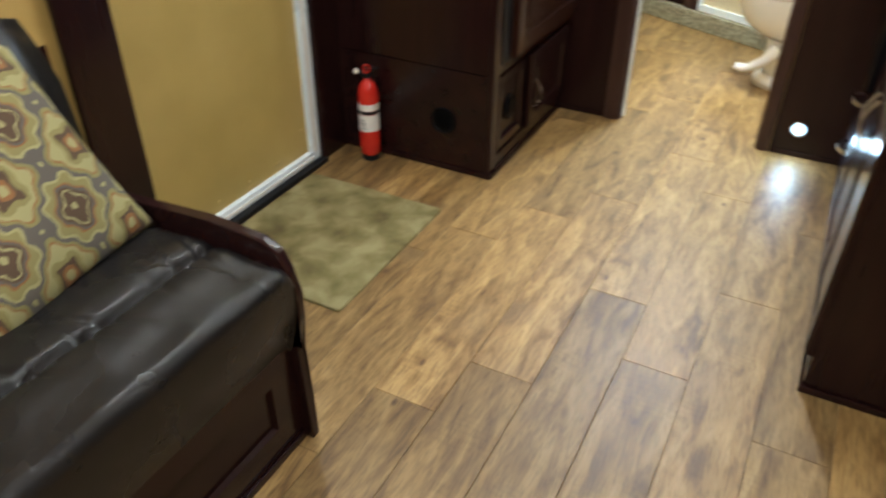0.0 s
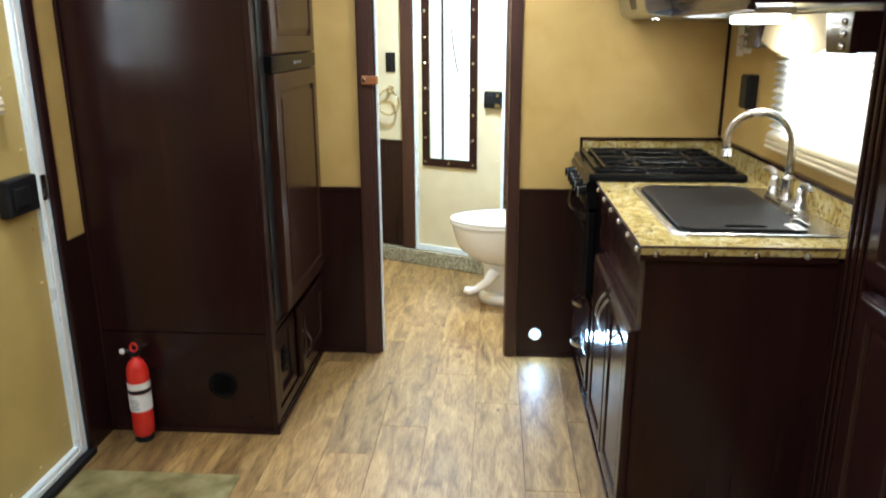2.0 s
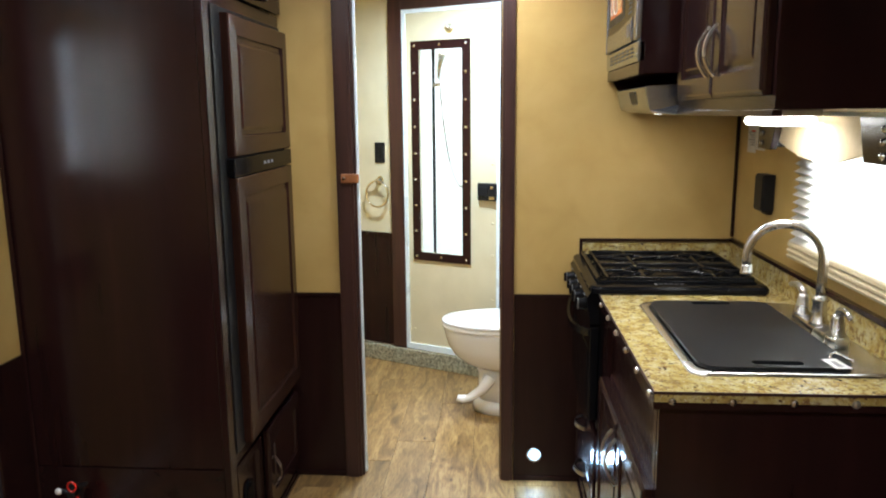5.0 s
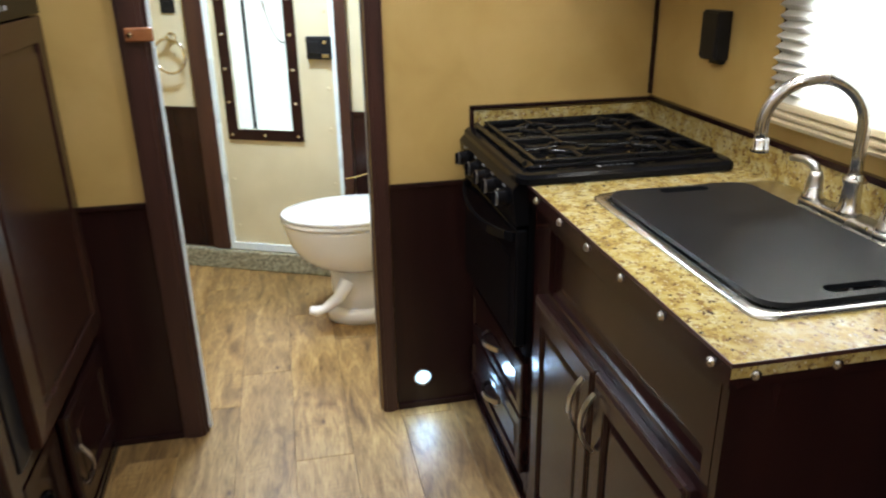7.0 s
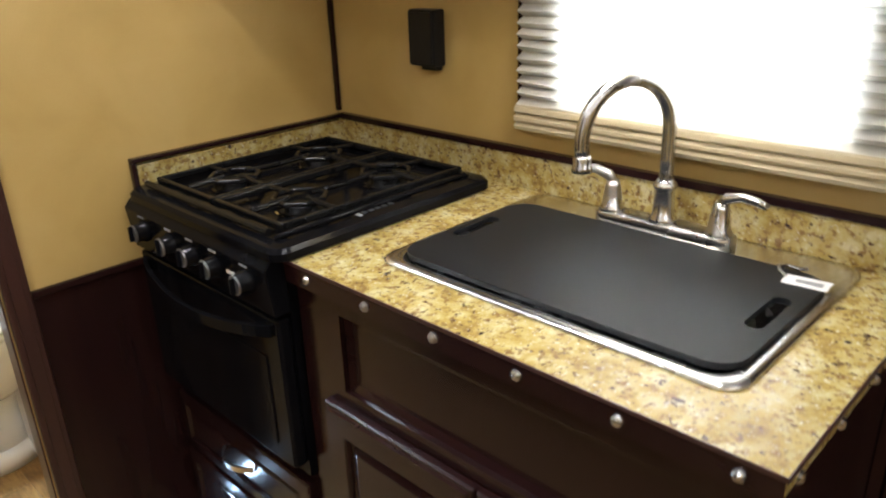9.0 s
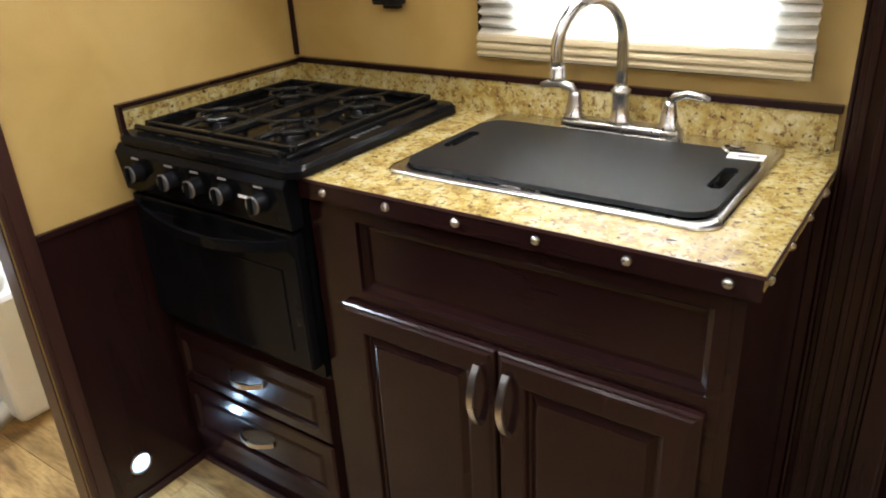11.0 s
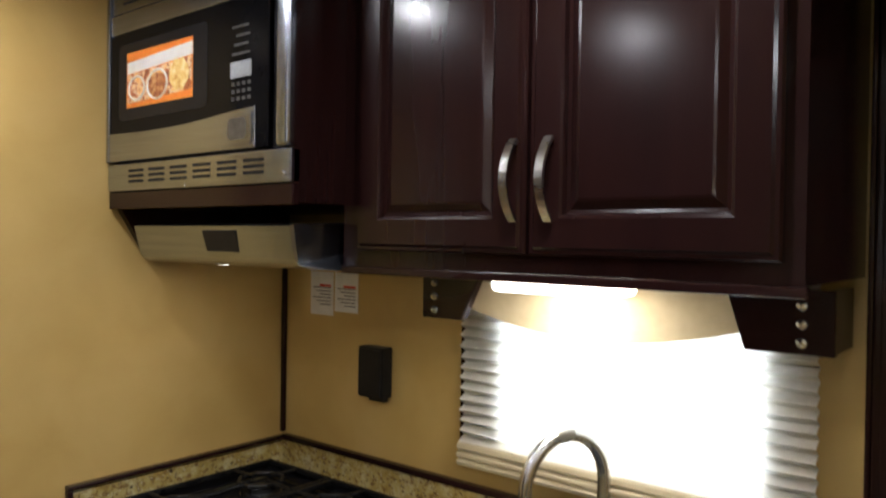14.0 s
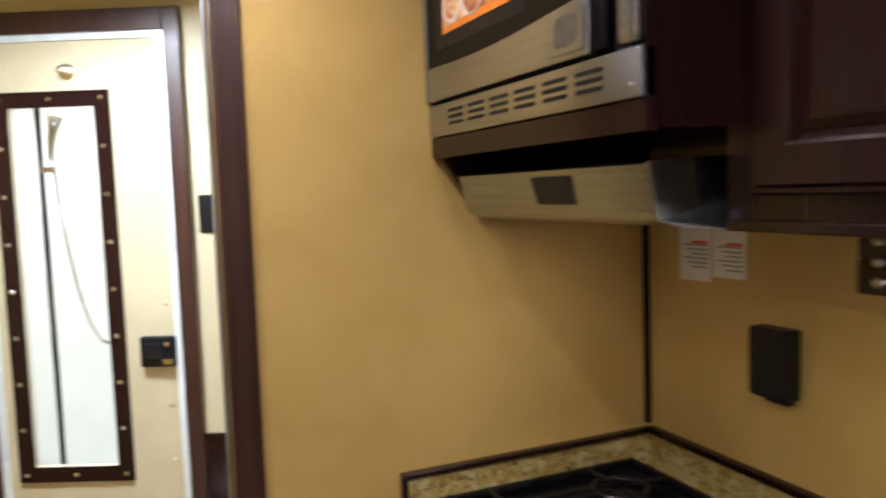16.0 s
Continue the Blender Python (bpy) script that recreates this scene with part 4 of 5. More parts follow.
part("dish_picture", prism([(2.893, 1.803), (3.128, 1.797), (3.128, 1.857), (2.893, 1.866)], "x", 0.4656, 0.4661), M_food, st)
part("bowl_picture", prism([(3.012 + 0.036 * math.cos(a * math.pi / 12), 1.824 + 0.024 * math.sin(a * math.pi / 12)) for a in range(24)], "x", 0.4650, 0.46555), M_soup, st, "bowl of brown soup")
part("bread_picture", prism([(2.935 + 0.034 * math.cos(a * math.pi / 8), 1.836 + 0.028 * math.sin(a * math.pi / 8) * (1 + 0.2 * (a % 2))) for a in range(16)], "x", 0.4650, 0.46555), M_bread, st, "golden bread pieces")
for cy, r in ((3.012, 0.036), (3.090, 0.030)):
    part("plate_rim", tube([(0.4650, cy + r * math.cos(a * math.pi / 12), 1.826 + 0.8 * r * math.sin(a * math.pi / 12)) for a in range(25)], 0.0022, 6), M_label, st)

hood = thing("range_hood", "slim stainless range hood with a lit lamp", "range hood", (0.72, 2.9, 1.46))
def hood_loop(y_front, y_back, s):
    """One end of the hood: its front edge set in from the back by the rounded corner."""
    prof = [(0.500, 1.545, 1.0), (0.507, 1.549, 0.9), (0.600, 1.553, 0.0), (0.955, 1.565, 0.0), (0.955, 1.456, 0.0), (0.600, 1.466, 0.0), (0.545, 1.470, 0.6), (0.520, 1.478, 0.95), (0.514, 1.488, 1.0)]
    return [(x, y_back + (y_front - y_back) * w + s * 0.006 * w * (1 - w), z) for x, z, w in prof]


part("shell", rings([hood_loop(2.645, 2.612, 1), hood_loop(2.70, 2.70, 0), hood_loop(3.10, 3.10, 0), hood_loop(3.158, 3.197, -1)]), M_panel_steel, hood)
part("switch_panel", prism([(0.5015, 1.536), (0.4995, 1.536), (0.5130, 1.493), (0.5160, 1.493)], "y", 2.80, 2.905), M_plastic, hood)
part("lamp_lens", lathe([(0.022, 0.006), (0.022, 0.0), (0.018, -0.003), (0.004, -0.004)], (0.62, 2.99, 1.4685)), M_led, hood, "glowing lamp lens")
lamp = thing("under_cabinet_light", "glowing lamp bar under the upper cabinet", "lamp", (0.75, 2.24, 1.452))
part("housing", box(0.695, 0.80, 2.13, 2.375, 1.462, 1.4775, 0.003), M_label, lamp)
part("diffuser", box(0.70, 0.795, 2.14, 2.365, 1.440, 1.4615, 0.010, seg=3), M_led, lamp)

# ---- things on the kitchen wall ----
wb = thing("wall_speaker_box", "black plastic box mounted on the mustard wall", "wall box", (0.95, 2.873, 1.148))
part("case", box(0.922, 0.9585, 2.822, 2.900, 1.152, 1.272, 0.004), M_plastic, wb)
part("front_cover", box(0.918, 0.9219, 2.826, 2.896, 1.158, 1.267, 0.0015), M_plastic, wb)
part("mount_foot", box(0.94, 0.9585, 2.835, 2.880, 1.142, 1.1519), M_plastic, wb)
for y0, y1, z0 in ((3.028, 3.112, 1.330), (2.940, 3.022, 1.342)):
    sg = thing("warning_label", "white printed warning label on the wall", "label", (0.958, y0, z0), "warning labels on the wall")
    part("paper", box(0.9575, 0.9588, y0, y1, z0, 1.440), M_label, sg)
    part("red_heading", box(0.9568, 0.9573, y0 + 0.008, y0 + 0.05, 1.402, 1.408), M_redink, sg)
    for k in range(6):
        part("text_bar", box(0.9568, 0.9573, y0 + 0.008, y1 - 0.010 - 0.012 * (k % 3), 1.398 - 0.0085 * k, 1.4015 - 0.0085 * k), M_ink, sg)
puck = thing("floor_courtesy_light", "round lit courtesy light in the wainscot", "lamp", (0.225, 3.21, 0.112))
part("ring", lathe([(0.031, 0), (0.031, -0.004), (0.027, -0.006), (0.024, -0.003)], (0.225, 3.2115, 0.112), "y"), M_nickel, puck)
part("lens", lathe([(0.0235, -0.0035), (0.018, -0.006), (0.004, -0.007)], (0.225, 3.2115, 0.112), "y"), M_puck, puck)

# ---- tall pilaster, overhead and lower units ----
pil = thing("fluted_pilaster", "tall dark fluted wood pilaster beside the worktop", "pilaster", (0.93, 1.78, 0))
part("shaft", box(0.868, 1.02, 1.735, 1.8225, 0.0, CEIL - 0.003, 0.003), M_wood, pil)
for x0, x1 in ((0.869, 0.884), (0.900, 0.914), (0.930, 0.944)):
    part("reed", box(x0, x1, 1.8226, 1.831, 0.0, CEIL - 0.003, 0.003), M_wood, pil)
for y0, y1 in ((1.738, 1.752), (1.768, 1.782), (1.798, 1.812)):
    part("reed", box(0.861, 0.8679, y0, y1, 0.0, CEIL - 0.003, 0.003), M_wood, pil)
bm = boxes((0.880, 1.35, 1.10, 1.734, 0.03, 1.78))
side = thing("tall_cabinet", "tall espresso wood cabinet next to the pilaster", "cabinet", (1.1, 1.3, 0))
part("body", bm, M_wood, side)
part("base", boxes((0.89, 1.35, 1.10, 1.734, 0, 0.0299)), M_wood, side)
part("door", panel("x-", 0.8795, 1.43, 1.72, 0.08, 0.85, DOOR_STEPS), M_wood, side)
part("door", panel("x-", 0.8795, 1.43, 1.72, 0.88, 1.74, DOOR_STEPS), M_wood, side)
part("door", panel("x-", 0.8795, 1.115, 1.425, 0.08, 0.85, DOOR_STEPS), M_wood, side)
part("door", panel("x-", 0.8795, 1.115, 1.425, 0.88, 1.74, DOOR_STEPS), M_wood, side)
over = thing("overhead_cabinet", "espresso wood overhead cabinet above the tall unit", "cabinet", (1.05, 1.4, 1.785))
part("body", boxes((0.790, 0.8675, 1.0, 1.80, 1.80, 2.135), (0.868, 1.35, 1.0, 1.734, 1.786, 2.135)), M_wood, over)
part("door", panel("x-", 0.7895, 1.42, 1.785, 1.82, 2.11, DOOR_STEPS), M_wood, over)
part("door", panel("x-", 0.7895, 1.02, 1.41, 1.82, 2.11, DOOR_STEPS), M_wood, over)

runner = thing("carpet_step_mat", "grey carpet strip with beige binding by the pilaster", "mat", (0.78, 1.2, 0))
part("pile", slab(0.708, 0.866, 0.45, 1.832, 0.001, 0.020, 0.03, 0.006), M_carpet, runner)
part("binding", slab(0.697, 0.8675, 0.44, 1.840, 0.0005, 0.011, 0.034, 0.004), M_binding, runner)

# ---- wardrobe and fridge ----
fridge_x = -0.747
ward = thing("fridge_cabinet", "tall espresso cabinet built round a refrigerator", "cabinet", (-1.06, 2.84, 0))
part("side_panel", box(XL + 0.002, fridge_x - 0.0235, 2.468, 2.486, 0.395, CEIL - 0.003, 0.001), M_wood, ward)
part("lower_panel", box(XL + 0.002, fridge_x - 0.0235, 2.466, 2.486, 0.0, 0.391, 0.001), M_wood_h, ward)
part("corner_post", box(fridge_x - 0.023, fridge_x, 2.464, 2.520, 0, CEIL - 0.003, 0.004), M_wood, ward)
part("base_strip", box(XL + 0.002, fridge_x + 0.006, 2.456, 2.4635, 0, 0.02, 0.002), M_wood_h, ward)
part("base_strip", box(fridge_x + 0.0005, fridge_x + 0.008, 2.464, 3.205, 0, 0.02, 0.002), M_wood_h, ward)
part("wall_strip", box(XL + 0.002, XL + 0.016, 2.456, 2.4675, 0.021, CEIL - 0.003, 0.002), M_wood, ward)
part("core", boxes((XL + 0.002, fridge_x - 0.03, 2.487, 3.206, 0, CEIL - 0.003)), M_wood, ward)
for s in ((fridge_x - 0.0225, fridge_x - 0.002, 2.5201, 3.206, 1.790, 1.830), (fridge_x - 0.0225, fridge_x - 0.002, 2.5201, 3.206, 0.385, 0.42), (fridge_x - 0.0225, fridge_x - 0.002, 2.5201, 3.206, 2.10, 2.13), (fridge_x - 0.0225, fridge_x - 0.002, 2.5201, 3.206, 0.02, 0.07)):
    part("frame_rail", boxes(s), M_wood_h, ward)
d = part("upper_door", panel("x+", fridge_x - 0.002, 2.54, 3.19, 1.835, 2.095, [(0, 0.014), (0.004, 0.018), (0.046, 0.02), (0.052, 0.010), (0.066, 0.016)]), M_wood_h, ward)
pts = [(fridge_x + 0.018 + 0.026 * math.sin(math.pi * i / 12), 2.87 + 0.12 * i / 12, 1.862) for i in range(13)]
part("handle", strip(pts, 0.013, 0.005, (0, 0, 1)), M_nickel, d, "brushed nickel bow handle")
d = part("lower_door", panel("x+", fridge_x - 0.002, 2.79, 3.19, 0.075, 0.375, DOOR_STEPS), M_wood, ward)
pts = [(fridge_x + 0.018 + 0.026 * math.sin(math.pi * i / 12), 2.835, 0.15 + 0.115 * i / 12) for i in range(13)]
part("handle", strip(pts, 0.013, 0.005, (0, 1, 0)), M_nickel, d, "brushed nickel bow handle")
part("vent_recess", panel("x+", fridge_x - 0.0225, 2.535, 2.775, 0.085, 0.37, [(0, 0.018), (0.03, 0.018), (0.035, 0.004)]), M_wood, ward)
v = part("floor_vent", lathe([(0.052, 0), (0.052, -0.006), (0.046, -0.009), (0.040, -0.004), (0.004, -0.003)], (-0.94, 2.4655, 0.195), "y"), M_black, ward, "round black heater vent")
for k in range(5):
    part("vent_slat", box(-0.968, -0.912, 2.4545, 2.4615, 0.171 + 0.011 * k, 0.175 + 0.011 * k), M_black, v)

v = part("front_vent", lathe([(0.050, 0), (0.050, 0.006), (0.044, 0.009), (0.038, 0.004), (0.004, 0.003)], (fridge_x - 0.018, 2.655, 0.215), "x"), M_black, ward, "round black heater vent")
for k in range(5):
    part("vent_slat", box(fridge_x - 0.014, fridge_x - 0.008, 2.625, 2.685, 0.191 + 0.011 * k, 0.195 + 0.011 * k), M_black, v)

fridge = thing("refrigerator", "built-in refrigerator with dark wood door panels", "refrigerator", (-1.0, 2.87, 0.42))
part("black_gasket", boxes((fridge_x - 0.0225, fridge_x + 0.004, 2.5205, 2.588, 0.421, 1.789), (fridge_x - 0.0225, fridge_x + 0.002, 2.588, 3.205, 0.421, 1.789)), M_plastic, fridge)
part("freezer_door", panel("x+", fridge_x + 0.0022, 2.590, 3.200, 1.350, 1.772, [(0, 0.024), (0.004, 0.028), (0.06, 0.030), (0.064, 0.022), (0.078, 0.022), (0.088, 0.028)]), M_fridge, fridge)
cp = part("control_strip", box(fridge_x + 0.0022, fridge_x + 0.030, 2.575, 3.203, 1.290, 1.346, 0.003), M_black, fridge, "black control strip")
for k in range(3):
    part("button", box(fridge_x + 0.0301, fridge_x + 0.032, 2.86 + 0.04 * k, 2.88 + 0.04 * k, 1.312, 1.322), M_ink, cp)
part("fridge_door", panel("x+", fridge_x + 0.0022, 2.590, 3.200, 0.430, 1.286, [(0, 0.024), (0.004, 0.028), (0.06, 0.030), (0.064, 0.022), (0.078, 0.022), (0.088, 0.028)]), M_fridge, fridge)

ext = thing("fire_extinguisher", "small red fire extinguisher with a black nozzle head", "fire extinguisher", (-1.225, 2.415, 0))
ex, ey = -1.225, 2.405
part("cylinder", lathe([(0.0312, 0.022), (0.0374, 0.030), (0.0382, 0.06), (0.0382, 0.255), (0.0351, 0.285), (0.0250, 0.308), (0.0140, 0.318), (0.0125, 0.330)], (ex, ey, 0)), M_red, ext, "", True)
part("foot", lathe([(0.0312, 0.0), (0.0343, 0.004), (0.0343, 0.020), (0.0312, 0.0215)], (ex, ey, 0)), M_plastic, ext)
lb = part("label_band", lathe([(0.0387, 0.125), (0.0388, 0.126), (0.0388, 0.190), (0.0387, 0.191)], (ex, ey, 0)), M_label, ext)
for k in range(4):
    part("print_bar", box(ex - 0.016, ex + 0.012 - 0.005 * (k % 2), ey - 0.0395, ey - 0.032, 0.135 + 0.011 * k, 0.139 + 0.011 * k), M_ink, lb)
part("upper_band", lathe([(0.0387, 0.208), (0.0388, 0.209), (0.0388, 0.232), (0.0387, 0.233)], (ex, ey, 0)), M_label, ext)
part("strap", lathe([(0.0387, 0.193), (0.0398, 0.194), (0.0398, 0.206), (0.0387, 0.207)], (ex, ey, 0)), M_plastic, ext)
part("valve", box(ex - 0.014, ex + 0.014, ey - 0.016, ey + 0.016, 0.328, 0.350, 0.004), M_plastic, ext)
part("lever", prism([(ex - 0.012, 0.350), (ex + 0.045, 0.366), (ex + 0.045, 0.372), (ex - 0.012, 0.362)], "y", ey - 0.010, ey + 0.010), M_plastic, ext)
part("nozzle", tube([(ex - 0.012, ey, 0.342), (ex - 0.036, ey - 0.006, 0.346)], 0.008, 10), M_plastic, ext)
part("gauge", dome((ex - 0.040, ey - 0.010, 0.347), 0.011, "y", -0.6), M_label, ext)
part("pin_ring", tube([(ex + 0.006 + 0.013 * math.cos(a * math.pi / 6), ey - 0.014, 0.365 + 0.016 * math.sin(a * math.pi / 6)) for a in range(13)], 0.003, 6), M_red, ext)

# ---- entry door ----
door_2 = thing("door_2", "mustard entry door in an aluminium frame, closed", "entry door", (XL, 1.88, 0), kind="structure")
XD = XL - 0.012
part("leaf", boxes((XD - 0.03, XD, 1.48, 2.232, 0.062, 1.30), (XD - 0.03, XD, 1.48, 1.62, 1.3001, 1.74), (XD - 0.03, XD, 2.08, 2.232, 1.3001, 1.74), (XD - 0.03, XD, 1.48, 2.232, 1.7401, 1.845)), M_door, door_2, "mustard vinyl door skin")
bm = bmesh.new()
for s in ((XD - 0.03, XL + 0.006, 2.2325, 2.284, 0.022, 1.892), (XD - 0.03, XL + 0.006, 1.440, 1.4795, 0.022, 1.892), (XD - 0.03, XL + 0.006, 1.4796, 2.2324, 1.8455, 1.892), (XD - 0.03, XL + 0.006, 1.4796, 2.2324, 0.022, 0.0615)):
    box(*s, bm=bm, bevel=0.003)
part("door_frame", bm, M_alu, door_2, "pale aluminium frame")
part("frame_groove", boxes((XL + 0.0061, XL + 0.009, 2.245, 2.262, 0.06, 1.86), (XL + 0.0061, XL + 0.009, 1.53, 2.24, 0.034, 0.044)), M_label, door_2)
part("threshold", box(XL - 0.03, XL + 0.03, 1.40, 2.30, 0.0, 0.0215, 0.003), M_plastic, door_2, "black rubber threshold")
part("casing", box(XL + 0.001, XL + 0.022, 2.2845, 2.322, 0.0216, 1.935, 0.004), M_wood, door_2)
part("casing", box(XL + 0.0095, XL + 0.026, 1.325, 1.482, 0.0216, 1.935, 0.004), M_wood, door_2)
part("casing", box(XL + 0.001, XL + 0.022, 1.4825, 2.2844, 1.8925, 1.935, 0.004), M_wood_h, door_2)
lk = part("lock_box", box(XL - 0.0119, XL + 0.025, 2.055, 2.205, 0.905, 1.015, 0.008), M_plastic, door_2, "black paddle lock")
part("paddle", box(XL + 0.0251, XL + 0.034, 2.075, 2.15, 0.93, 0.99, 0.004), M_plastic, lk)
part("strike_plate", box(XL + 0.0062, XL + 0.012, 2.2445, 2.272, 0.92, 1.0, 0.002), M_nickel, door_2)
for z in (0.16, 0.42, 0.66, 0.84, 1.08, 1.30, 1.52, 1.70):
    part("rivet", dome((XD, 2.205, z), 0.008, "x", 0.5), M_door, door_2)
for y in (1.6, 1.75, 1.9, 2.05):
    part("rivet", dome((XD, y, 0.095), 0.008, "x", 0.5), M_door, door_2)
dp = part("door_pane", box(XD - 0.02, XD - 0.016, 1.6205, 2.0795, 1.3005, 1.7395), M_glass, door_2)
dp.visible_shadow = False
sh2 = thing("pleated_shade", "cream pleated shade on the entry door window", "window shade", (XL, 1.84, 1.19))
part("cloth", pleated_shade(1.60, 2.100, 1.245, 1.79, XL + 0.012, 0.018, 0.026), M_shade, sh2)
part("bottom_rail", prism([(XL - 0.008, 1.200), (XL + 0.026, 1.202), (XL + 0.030, 1.214), (XL + 0.022, 1.220), (XL + 0.030, 1.230), (XL + 0.024, 1.246), (XL - 0.008, 1.246)], "y", 1.60, 2.102), M_rail, sh2)
structure("backdrop_west", boxes((XL - 0.6, XL - 0.58, 1.0, 2.8, 0.6, 2.2)), M_day, "bright daylight outside the door", "backdrop")

mat_1 = solo("door_mat", slab(-1.34, -0.798, 1.555, 2.185, 0.0005, 0.008, 0.01, 0.003), M_rug, "worn olive fabric mat at the entry door", "mat")

# ---- sofa ----
sofa = thing("sofa", "black leather jackknife sofa with dark wood end panel", "sofa", (-0.95, 0.5, 0))
prof = [(-1.37, 0.0), (-0.588, 0.0), (-0.592, 0.10), (-0.604, 0.27), (-0.586, 0.36), (-0.588, 0.42), (-0.600, 0.48), (-0.622, 0.522), (-0.66, 0.540), (-0.80, 0.545), (-1.02, 0.530), (-1.37, 0.530)]
part("end_panel", prism(prof, "y", 1.140, 1.165, 0.005), M_wood, sofa)
part("base", boxes((-1.36, -0.635, -0.6, 1.1395, 0.0, 0.30)), M_wood, sofa)
part("base_panel", panel("x+", -0.635, 0.60, 1.135, 0.02, 0.29, [(0, 0.016), (0.07, 0.016), (0.075, 0.004)]), M_wood_h, sofa)
part("base_panel", panel("x+", -0.635, -0.6, 0.595, 0.02, 0.29, [(0, 0.016), (0.07, 0.016), (0.075, 0.004)]), M_wood_h, sofa)
part("base_strip", box(-0.6185, -0.608, -0.6, 1.139, 0.0, 0.02, 0.002), M_wood_h, sofa)


crease_rng = random.Random(11)
CREASES = [(-0.55 + 0.083 * k + crease_rng.uniform(-0.025, 0.025), crease_rng.uniform(-0.7, 0.7), crease_rng.uniform(0.03, 0.06)) for k in range(21)]


def cushion(x0, x1, y0, y1, z0, z1, seams, amp=0.012, nx=150, ny=380):
    """Upholstery: rounded box whose top swells between sewn seams, with puckers along them."""
    bm = bmesh.new()
    grid = []
    for i in range(nx + 1):
        row = []
        for j in range(ny + 1):
            u, v = i / nx, j / ny
            # wraps: front edge rolls down
            a = min(u / 0.80, 1.0)
            x = x0 + (x1 - 0.030 - x0) * a
            z = z1
            if u > 0.80:
                b = (u - 0.80) / 0.20
                ang = min(b / 0.5, 1) * math.pi / 2
                x = x1 - 0.030 + 0.030 * math.sin(ang)
                z = z1 - 0.030 + 0.030 * math.cos(ang)
                if b > 0.5:
                    q = (b - 0.5) / 0.5
                    z = z1 - 0.030 - (z1 - 0.030 - z0) * q
                    x = x1 - 0.035 * q * q
            y = y0 + (y1 - y0) * v
            edge = min(v, 1 - v) * (y1 - y0)
            drop = 0.022 * max(0, 1 - edge / 0.04) ** 2
            h = 0
            for sx in seams:
                dd = abs(x - sx)
                h -= amp * math.exp(-(dd / 0.009) ** 2)
                h += 0.007 * math.exp(-((dd - 0.05) / 0.05) ** 2)
                for c, (cy, lean, reach) in enumerate(CREASES):
                    off = y - cy - lean * (x - sx)
                    h -= 0.0080 * math.exp(-(off / 0.010) ** 2) * math.exp(-dd / reach)
            if u < 0.9:
                h += 0.0025 * math.sin(y * 31 + 4 * math.sin(x * 11)) * math.sin(x * 9 + 1) * 0.6
                h += 0.0035 * noise.noise((x * 6, y * 7, 0.3)) + 0.0008 * noise.noise((x * 30 + y * 8, y * 26, 1.3))
            row.append(bm.verts.new((x, y, z + h - drop)))
        grid.append(row)
    for i in range(nx):
        for j in range(ny):
            bm.faces.new((grid[i][j], grid[i + 1][j], grid[i + 1][j + 1], grid[i][j + 1]))
    # close the sides and the underside
    for j in (0, ny):
        low = [bm.verts.new((r[j].co.x, r[j].co.y, min(z0, r[j].co.z))) for r in grid]
        for i in range(nx):
            bm.faces.new((grid[i][j], grid[i + 1][j], low[i + 1], low[i]))
    return bm


part("seat_cushion", cushion(-1.25, -0.585, -0.6, 1.138, 0.285, 0.505, [-0.775], 0.018), M_leather, sofa, "black leather seat with a sewn pleat", True)
# back cushion: leaning leather block
bm = bmesh.new()
loops = []
for j in range(25):
    y = -0.6 + 1.735 * j / 24
    e = max(0, 1 - min(y + 0.6, 1.135 - y) / 0.06)
    w = 0.02 * e * e
    loops.append([(-1.10 + 0.004 * math.sin(y * 31) - w, y, 0.485), (-1.075 - w, y, 0.60), (-1.10 - w, y, 0.78), (-1.15 - w, y, 0.88 - w), (-1.20, y, 0.915 - w), (-1.28, y, 0.90 - w), (-1.345, y, 0.84), (-1.355, y, 0.485)])
part("back_cushion", rings(loops), M_leather, sofa, "", True)


def pillow_mesh(w, t):
    """A knife-edge square cushion in its own plane, with drawn-out corners."""
    bm = bmesh.new()
    n = 26
    g = {}
    for s in (1, -1):
        for i in range(n + 1):
            for j in range(n + 1):
                u, v = 2 * i / n - 1, 2 * j / n - 1
                if s == -1 and (i in (0, n) or j in (0, n)):
                    g[s, i, j] = g[1, i, j]
                    continue
                k = 1 - 0.07 * (1 - abs(u) ** 2) * abs(v) ** 3 - 0.07 * (1 - abs(v) ** 2) * abs(u) ** 3
                h = t * ((1 - u ** 4) * (1 - v ** 4)) ** 0.55
                h *= 1 + 0.07 * math.sin(5 * u + 3 * v)
                g[s, i, j] = bm.verts.new((u * w * k, v * w * k, s * h))
        for i in range(n):
            for j in range(n):
                bm.faces.new((g[s, i, j], g[s, i + 1, j], g[s, i + 1, j + 1], g[s, i, j + 1]))
    return bm


bm = pillow_mesh(0.225, 0.065)
cush = part("throw_pillow", bm, M_pillow, None, "", True)
cush.matrix_world = pose(-1.03, 0.875, 0.665, 0, 60, 0) @ pose(0, 0, 0, 0, 0, 8)
tagged(cush, "olive and grey medallion-pattern throw pillow on the sofa", "pillow")

# ---- bathroom ----
ANG = radians(24.7)
BO = Vector((-0.3505, 4.546, 0))
BD, BN = Vector((math.cos(ANG), -math.sin(ANG), 0)), Vector((-math.sin(ANG), -math.cos(ANG), 0))
BM = Matrix(((BD.x, -BN.x, 0, BO.x), (BD.y, -BN.y, 0, BO.y), (0, 0, 1, 0), (0, 0, 0, 1)))


def bath(bm):
    """From the slanted wall's own frame (along, behind, up) to the room."""
    bm.transform(BM)
    return bm


